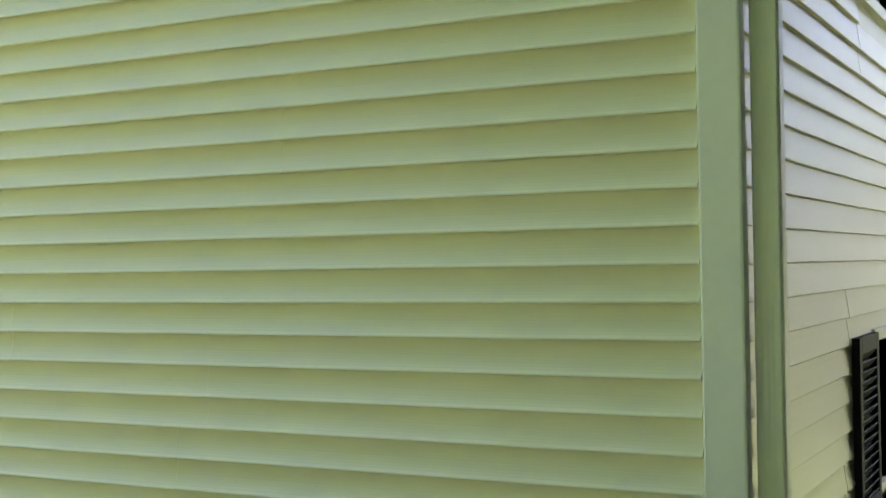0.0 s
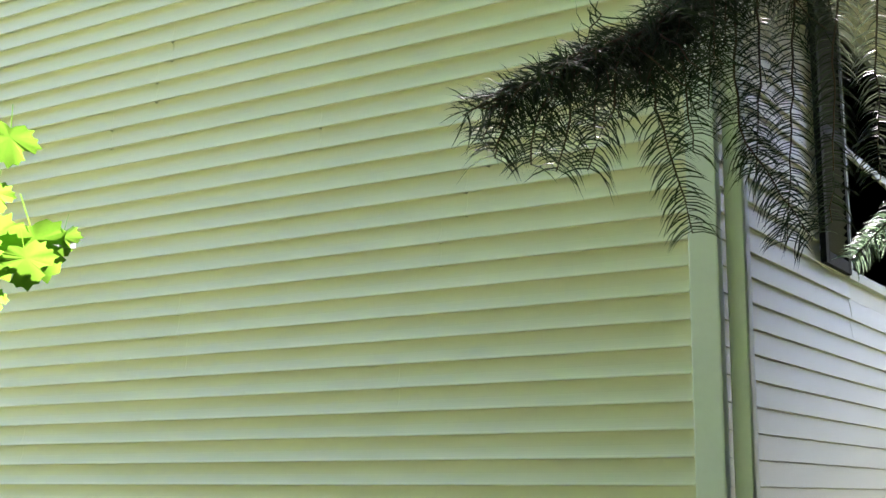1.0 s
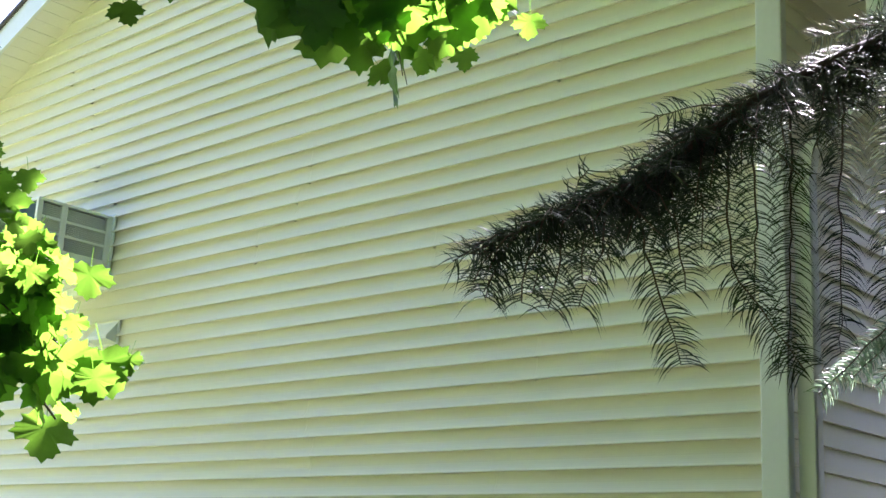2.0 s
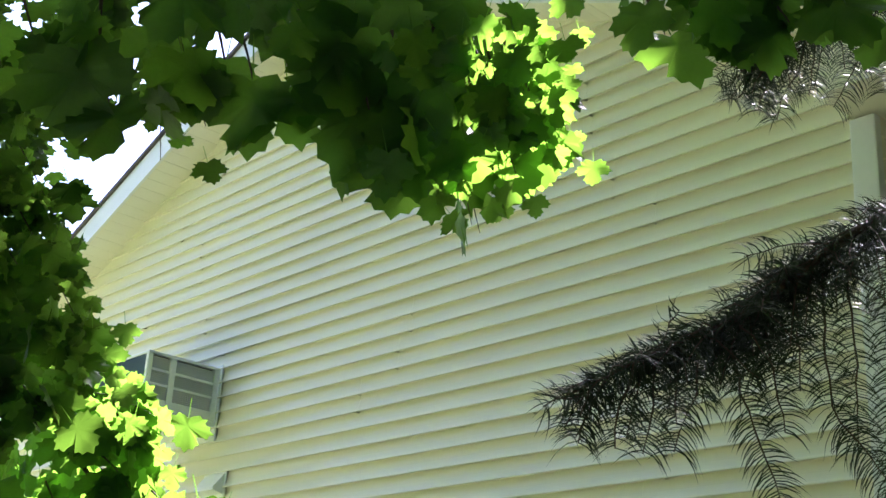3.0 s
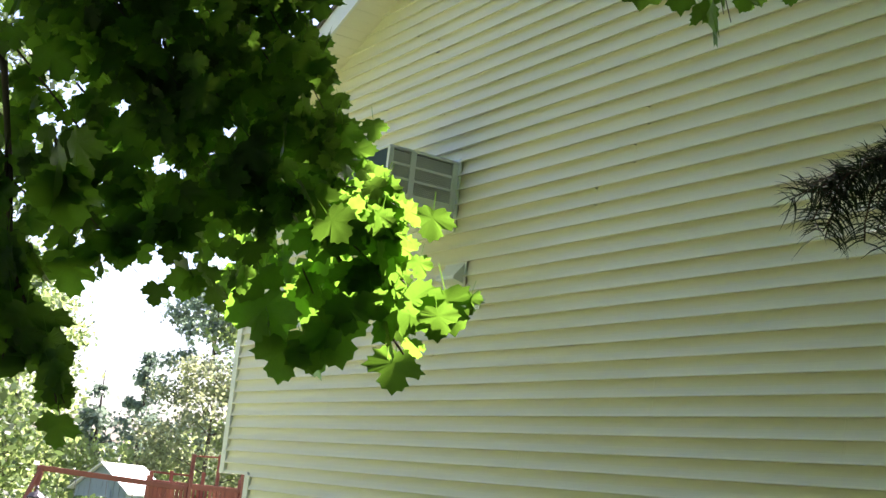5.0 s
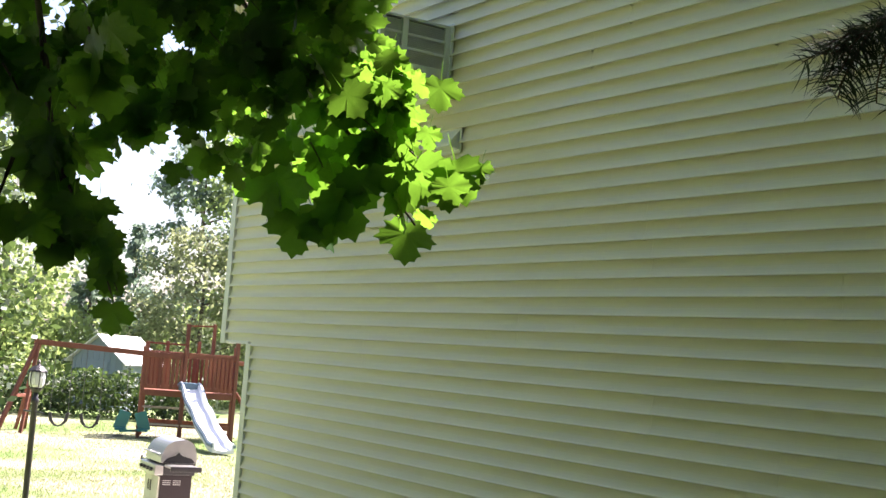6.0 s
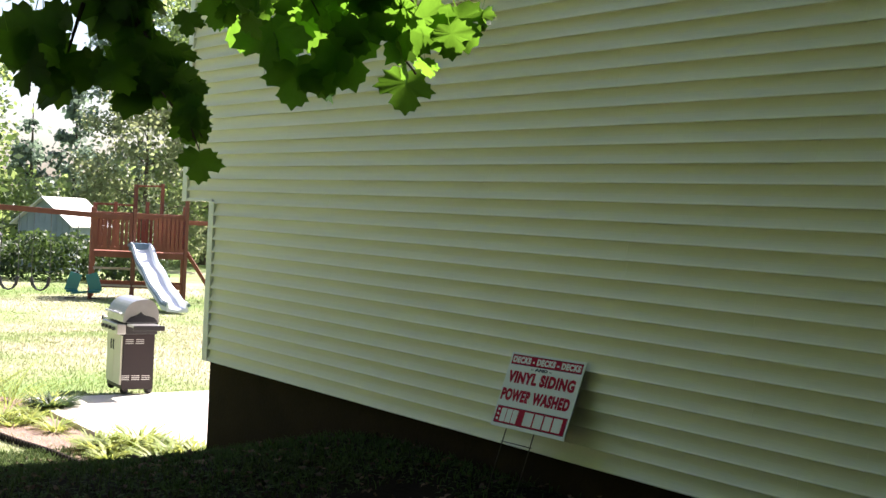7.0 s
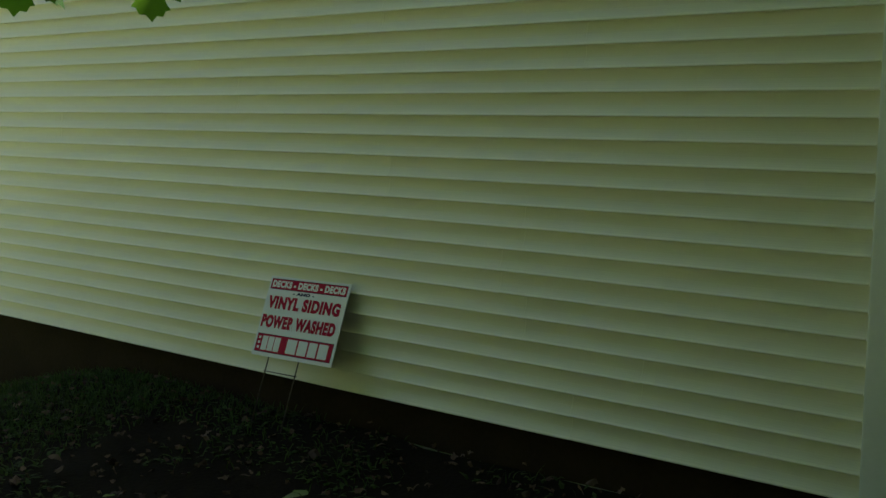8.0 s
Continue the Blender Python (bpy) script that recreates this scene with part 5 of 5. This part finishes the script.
    # unseen body of the fir, added to shade the front wall
    for i in range(100000):
        h = rng.uniform(0.5, 12.8)
        r = 2.4 * (1 - h / 14.5) * math.sqrt(rng.uniform(0.05, 1))
        a = rng.uniform(0, math.tau)
        p = Vector((3.6 + r * math.cos(a), 0.45 + r * math.sin(a), h - 0.35 * r))
        w = Vector((math.cos(a) + rng.gauss(0, 0.5), math.sin(a) + rng.gauss(0, 0.5), rng.gauss(-0.3, 0.4))).normalized()
        nd.blade(p, w, Vector((0, 0, -1)), rng.uniform(0.1, 0.24), 0.011, 0.5)
    # unseen canopy, drawn out along y, added to cut skylight on the front wall
    for i in range(190000):
        h = rng.uniform(3.3, 9.5)
        r = 2.5 * (1 - h / 15) * math.sqrt(rng.uniform(0.02, 1))
        a = rng.uniform(0, math.tau)
        p = Vector((2.75 + r * math.cos(a), 2.4 + 2.0 * r * math.sin(a), h))
        if p.x < 0.7 or p.y < -1.9:
            continue
        w = Vector((math.cos(a) + rng.gauss(0, 0.5), math.sin(a) + rng.gauss(0, 0.5), rng.gauss(-0.3, 0.4))).normalized()
        nd.blade(p, w, Vector((0, 0, -1)), rng.uniform(0.12, 0.26), 0.013, 0.5)
    mesh_part("needles", nd.v, nd.f, FIR_NEEDLE, fir, kind="stuff")
    mesh_part("young_needles", sun_pale.v, sun_pale.f, FIR_SUN_PALE, fir, kind="stuff")


build_fir()


def far_tree(name, at, height, radius, base, n, leaf, material, label, seed, cone=False, dense=1.0):
    """A tree of the wood behind the garden, or one added out of view: tapered trunk, limbs and a ragged crown of single
    leaves in clumps.
    """
    rng = random.Random(seed)
    z = ground_z(at.x, at.y) - 0.1
    t = thing(name, (at.x, at.y, z), label, "tree", group="trees behind the garden")
    o = Vector((at.x, at.y, z))
    bm = bm_tube([o, o + Vector((0.05, 0, height * 0.3)), o + Vector((-0.05, 0.05, height * 0.65)), o + Vector((0, 0, height * 0.96))], [height * 0.02, height * 0.015, height * 0.009, 0.02], 8)
    for i in range(9):
        h = height * rng.uniform(base + 0.05, 0.85)
        a = rng.uniform(0, math.tau)
        r = radius * (1 - (h / height - base)) * 0.8
        bm_tube([o + Vector((0, 0, h)), o + Vector((math.cos(a) * r * 0.5, math.sin(a) * r * 0.5, h + r * 0.25)), o + Vector((math.cos(a) * r, math.sin(a) * r, h + r * 0.4))], [height * 0.006, height * 0.004, 0.01], 5, bm)
    part("trunk", bm, BARK, t)
    clumps = []
    for i in range(int(60 * dense)):
        u = rng.random()
        h = base + (1 - base) * (u if not cone else 1 - math.sqrt(u))
        prof = (1 - (h - base) / (1 - base)) if cone else math.sqrt(max(0.02, 1 - (2 * (h - base) / (1 - base) - 0.9) ** 2 / 1.3))
        a, r = rng.uniform(0, math.tau), radius * prof * math.sqrt(rng.uniform(0.15, 1))
        clumps.append((Vector((math.cos(a) * r, math.sin(a) * r, h * height)), radius * rng.uniform(0.14, 0.30) * (0.6 if cone else 1)))
    v, f = [], []
    for i in range(n):
        c, r = clumps[rng.randrange(len(clumps))]
        p = o + c + Vector((rng.gauss(0, 0.6), rng.gauss(0, 0.6), rng.gauss(0, 0.45))) * r
        d = Vector((rng.gauss(0, 1), rng.gauss(0, 1), rng.gauss(-0.4, 0.8))).normalized()
        w = d.cross(Vector((rng.gauss(0, 1), rng.gauss(0, 1), rng.gauss(0, 1)))).normalized()
        s = leaf * rng.uniform(0.6, 1.3)
        k = len(v)
        v += [tuple(p), tuple(p + d * s * 0.5 + w * s * 0.33), tuple(p + d * s), tuple(p + d * s * 0.5 - w * s * 0.33)]
        f.append((k, k + 1, k + 2, k + 3))
    mesh_part("crown", v, f, material, t, kind="stuff")


def build_wood():
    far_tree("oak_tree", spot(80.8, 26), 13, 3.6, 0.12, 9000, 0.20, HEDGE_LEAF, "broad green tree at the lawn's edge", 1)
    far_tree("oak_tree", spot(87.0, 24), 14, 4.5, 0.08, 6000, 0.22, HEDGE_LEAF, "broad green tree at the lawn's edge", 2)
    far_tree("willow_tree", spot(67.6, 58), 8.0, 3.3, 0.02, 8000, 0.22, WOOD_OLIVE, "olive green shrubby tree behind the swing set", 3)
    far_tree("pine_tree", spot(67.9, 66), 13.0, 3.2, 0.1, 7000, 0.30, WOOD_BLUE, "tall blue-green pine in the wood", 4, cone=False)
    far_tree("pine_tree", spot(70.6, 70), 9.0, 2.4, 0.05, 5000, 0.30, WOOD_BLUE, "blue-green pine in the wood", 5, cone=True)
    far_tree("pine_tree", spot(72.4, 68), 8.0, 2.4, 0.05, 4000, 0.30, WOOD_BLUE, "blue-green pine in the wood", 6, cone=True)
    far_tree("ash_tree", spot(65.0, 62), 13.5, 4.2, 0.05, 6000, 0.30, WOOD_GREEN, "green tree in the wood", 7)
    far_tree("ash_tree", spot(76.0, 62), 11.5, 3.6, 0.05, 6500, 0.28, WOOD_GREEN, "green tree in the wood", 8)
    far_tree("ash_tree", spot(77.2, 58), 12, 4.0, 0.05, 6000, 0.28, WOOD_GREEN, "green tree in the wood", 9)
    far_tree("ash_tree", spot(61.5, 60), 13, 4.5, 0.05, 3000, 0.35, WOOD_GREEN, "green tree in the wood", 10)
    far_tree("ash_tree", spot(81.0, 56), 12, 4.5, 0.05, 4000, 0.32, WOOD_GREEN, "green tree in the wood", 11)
    # unseen trees added behind and beside the camera to block low sky light
    for i in range(13):
        a = radians(150 + i * 17)
        p = Vector((1.0 + 15 * math.sin(a) * 1.2, -6.0 + 13 * math.cos(a) * 0.9, 0))
        if p.y < -7.5:
            far_tree("light_block_tree", p, 10.5, 4.2, 0.02, 2600, 0.62, WOOD_GREEN, "unseen broad green tree added to block low light", 40 + i)
    for i in range(6):
        far_tree("light_block_tree", Vector((7.8 + (i % 2) * 1.6, -9 + i * 3.2, 0)), 13, 3.7, 0.02, 7000, 0.60, HEDGE_LEAF, "unseen broad green tree added to block low light", 60 + i)
    # unseen firs added to dim light and reflections on the walls
    for x, y in ((4.7, 4.1), (5.0, 7.8), (6.4, 0.6), (6.0, -3.2)):
        far_tree("light_block_fir", Vector((x, y, 0)), 13.5, 3.2, 0.16, 26000, 0.46, WOOD_BLUE, "unseen blue-green fir added to dim light on the walls", int(x * 10), cone=True)
    far_tree("light_block_fir", Vector((2.0, 14.5, 0)), 5.0, 2.6, 0.02, 9000, 0.34, WOOD_BLUE, "unseen blue-green fir added to dim light on the walls", 77, cone=True)
    # low woodland edge and hedge
    rng = random.Random(8)
    v, f = [], []
    for az0, az1, d0, d1, h, n, s, bucket in ((60, 86, 60, 76, 5.0, 15000, 0.34, 0), (66.5, 86, 44.5, 47, 2.1, 14000, 0.17, 1)):
        vv, ff = [], []
        for i in range(n):
            az, d = rng.uniform(az0, az1), rng.uniform(d0, d1)
            p = spot(az, d)
            top = h * (0.72 + 0.45 * noise.noise(Vector((az * 1.1, d * 0.15, bucket * 7.0))))
            z = ground_z(p.x, p.y) + top * (rng.random() ** 0.7)
            w = Vector((rng.gauss(0, 1), rng.gauss(0, 1), rng.gauss(0, 1))).normalized()
            e = w.cross(Vector((rng.gauss(0, 1), rng.gauss(0, 1), rng.gauss(0, 1)))).normalized()
            k, q, ss = len(vv), Vector((p.x, p.y, z)), s * rng.uniform(0.6, 1.4)
            vv += [tuple(q), tuple(q + w * ss * 0.5 + e * ss * 0.35), tuple(q + w * ss), tuple(q + w * ss * 0.5 - e * ss * 0.35)]
            ff.append((k, k + 1, k + 2, k + 3))
        name, mt, lab = (("woodland", WOOD_GREEN, "dense green woodland edge beyond the garden"), ("hedge", HEDGE_LEAF, "unclipped green hedge at the lawn's end"))[bucket]
        tagged(mesh_part(name, vv, ff, mt), lab, name, kind="stuff")


build_wood()


def arc_leaf(v, f, base, way, length, width, droop, segs=4):
    """A strap-shaped leaf that arches over."""
    side = way.cross(Vector((0, 0, 1))).normalized()
    start = len(v)
    for i in range(segs + 1):
        u = i / segs
        c = base + way * length * u * (0.5 + 0.5 * u) + Vector((0, 0, length * (0.9 * u - droop * u * u)))
        w = width * (0.35 + 1.6 * u * (1 - u) * 1.6) * (1 if i < segs else 0.1)
        v += [tuple(c - side * w), tuple(c + side * w)]
    for i in range(segs):
        k = start + 2 * i
        f.append((k, k + 1, k + 3, k + 2))


def plant(name, at, height, n, width, label, seed, droop=0.7, material=PLANT_LEAF, category="plant"):
    rng = random.Random(seed)
    z = ground_z(at.x, at.y) - 0.02
    v, f = [], []
    for i in range(n):
        a = rng.uniform(0, math.tau)
        d = Vector((math.cos(a), math.sin(a), 0))
        arc_leaf(v, f, Vector((at.x, at.y, z)) + d * rng.uniform(0, height * 0.3), d, height * rng.uniform(0.5, 1.1), width * rng.uniform(0.6, 1.2), droop * rng.uniform(0.5, 1.1))
    t = thing(name, (at.x, at.y, z), label, category, group="garden bed plants")
    mesh_part("leaves", v, f, material, t)


def build_bed():
    rng = random.Random(12)
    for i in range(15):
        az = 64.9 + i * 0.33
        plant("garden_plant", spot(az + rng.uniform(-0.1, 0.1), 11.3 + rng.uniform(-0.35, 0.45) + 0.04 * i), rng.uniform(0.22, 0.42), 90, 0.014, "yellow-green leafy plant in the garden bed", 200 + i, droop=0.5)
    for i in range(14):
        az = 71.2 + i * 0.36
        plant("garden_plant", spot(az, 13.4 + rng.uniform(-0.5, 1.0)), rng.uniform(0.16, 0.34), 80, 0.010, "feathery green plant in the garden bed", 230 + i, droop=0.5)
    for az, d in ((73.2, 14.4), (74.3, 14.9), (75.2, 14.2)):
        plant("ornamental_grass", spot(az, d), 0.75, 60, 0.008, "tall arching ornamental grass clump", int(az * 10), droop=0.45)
    plant("round_shrub", spot(71.3, 14.2), 0.30, 300, 0.014, "small dark round shrub by the patio", 260, droop=0.5, material=HEDGE_LEAF)
    # pinkish bark mulch round the plants
    a, b, c, d = spot(73.6, 12.7), spot(69.0, 10.95), spot(69.4, 14.6), spot(75.8, 15.4)
    verts, n = [], 12
    for i in range(n + 1):
        for j in range(n + 1):
            q = a.lerp(b, i / n).lerp(d.lerp(c, i / n), j / n)
            verts.append((q.x, q.y, ground_z(q.x, q.y) + 0.02 + 0.015 * noise.noise(q * 4)))
    faces = [(i * (n + 1) + j, (i + 1) * (n + 1) + j, (i + 1) * (n + 1) + j + 1, i * (n + 1) + j + 1) for i in range(n) for j in range(n)]
    tagged(mesh_part("mulch_bed", verts, faces, MULCH, smooth=True), "reddish bark mulch in the garden bed", "mulch", kind="structure")
    # scalloped edging
    ed = thing("bed_edging", tuple(spot(71.2, 11.6)), "dark scalloped edging strip round the garden bed", "edging")
    a, b = spot(73.6, 12.6), spot(69.2, 10.9)
    n = 34
    for i in range(n):
        p = a.lerp(b, i / (n - 1))
        d = (b - a).normalized()
        z = ground_z(p.x, p.y)
        s = Vector((-d.y, d.x, 0)) * 0.012
        w = (b - a).length / n * 0.46
        bm = bmesh.new()
        prof = [(-w, -0.08), (w, -0.08), (w, 0.035), (w * 0.6, 0.06), (0, 0.07), (-w * 0.6, 0.06), (-w, 0.035)]
        fr = [[bm.verts.new(p + d * x + s * q + Vector((0, 0, z + h))) for x, h in prof] for q in (-1, 1)]
        bm.faces.new(fr[0])
        bm.faces.new(fr[1][::-1])
        for k in range(7):
            bm.faces.new((fr[0][k], fr[1][k], fr[1][(k + 1) % 7], fr[0][(k + 1) % 7]))
        part("scallop", bm, EDGING, ed)


build_bed()


def build_grass():
    rng = random.Random(31)
    v, f = [], []
    for i in range(80000):
        az = rng.uniform(62.5, 80)
        d = 9.5 + 34 * rng.random() ** 1.7
        p = spot(az, d)
        if -11.75 < p.x < -8.5 and -0.25 < p.y < 5.9:
            continue
        if p.x > -7.6 and p.y > -0.2:
            continue
        z = ground_z(p.x, p.y)
        h = rng.uniform(0.02, 0.05) * (1 + d * 0.010)
        a = rng.uniform(0, math.tau)
        w = Vector((math.cos(a), math.sin(a), 0)) * 0.004 * (1 + d * 0.06)
        lean = Vector((rng.gauss(0, 0.35), rng.gauss(0, 0.35), 1)) * h
        q = Vector((p.x, p.y, z - 0.005))
        k = len(v)
        v += [tuple(q - w), tuple(q + w), tuple(q + lean)]
        f.append((k, k + 1, k + 2))
    tagged(mesh_part("grass", v, f, GRASS), "sunlit lawn grass with dry patches", "grass", kind="stuff")
    # shaded ground cover and litter beside the wall
    v, f, lv, lf = [], [], [], []
    for i in range(120000):
        x, y = rng.uniform(-8.9, 1.5), rng.uniform(-4.2, 0.02)
        lush = smoothstep(-3.0, -5.2, x - 0.5 * (y + 1.5))
        if noise.noise(Vector((x * 1.3, y * 1.3, 3))) < rng.uniform(-0.1, 0.7) - 0.7 * lush:
            continue
        p = Vector((x, y, ground_z(x, y)))
        a = rng.uniform(0, math.tau)
        d = Vector((math.cos(a), math.sin(a), 0))
        if rng.random() < 0.25 + 0.55 * lush:
            arc_leaf(v, f, p, d * 0.45, rng.uniform(0.06, 0.12), 0.0035, rng.uniform(0.15, 0.5), 2)
        else:
            arc_leaf(v, f, p, d, rng.uniform(0.03, 0.08), rng.uniform(0.006, 0.014), rng.uniform(0.4, 0.8), 2)
    for i in range(2600):
        x, y = rng.uniform(-8.5, 1.5), rng.uniform(-4.2, 0.02)
        q = Vector((x, y, ground_z(x, y) + rng.uniform(0.01, 0.05)))
        d = Vector((rng.gauss(0, 1), rng.gauss(0, 1), rng.gauss(0, 0.25))).normalized()
        e = d.cross(Vector((rng.gauss(0, 0.3), rng.gauss(0, 0.3), 1))).normalized()
        s = rng.uniform(0.010, 0.030) if i % 9 else rng.uniform(0.03, 0.045)
        k, sides = len(lv), 9
        lv.append(tuple(q + Vector((0, 0, 0.012))))
        for c in range(sides):
            ang = c * math.tau / sides
            rad = s * (0.55 + 0.45 * abs(math.cos(ang * 1.5))) * rng.uniform(0.7, 1.15)
            lv.append(tuple(q + d * math.cos(ang) * rad + e * math.sin(ang) * rad * 0.75 + Vector((0, 0, rng.uniform(-0.006, 0.016)))))
        lf += [(k, k + 1 + c, k + 1 + (c + 1) % sides) for c in range(sides)]
    tagged(mesh_part("ground_cover", v, f, WEED), "low dark green weeds in the shade", "weeds", kind="stuff")
    tagged(mesh_part("leaf_litter", lv, lf, LITTER), "scattered brown dead leaves on shaded soil", "leaf litter", kind="stuff")


build_grass()
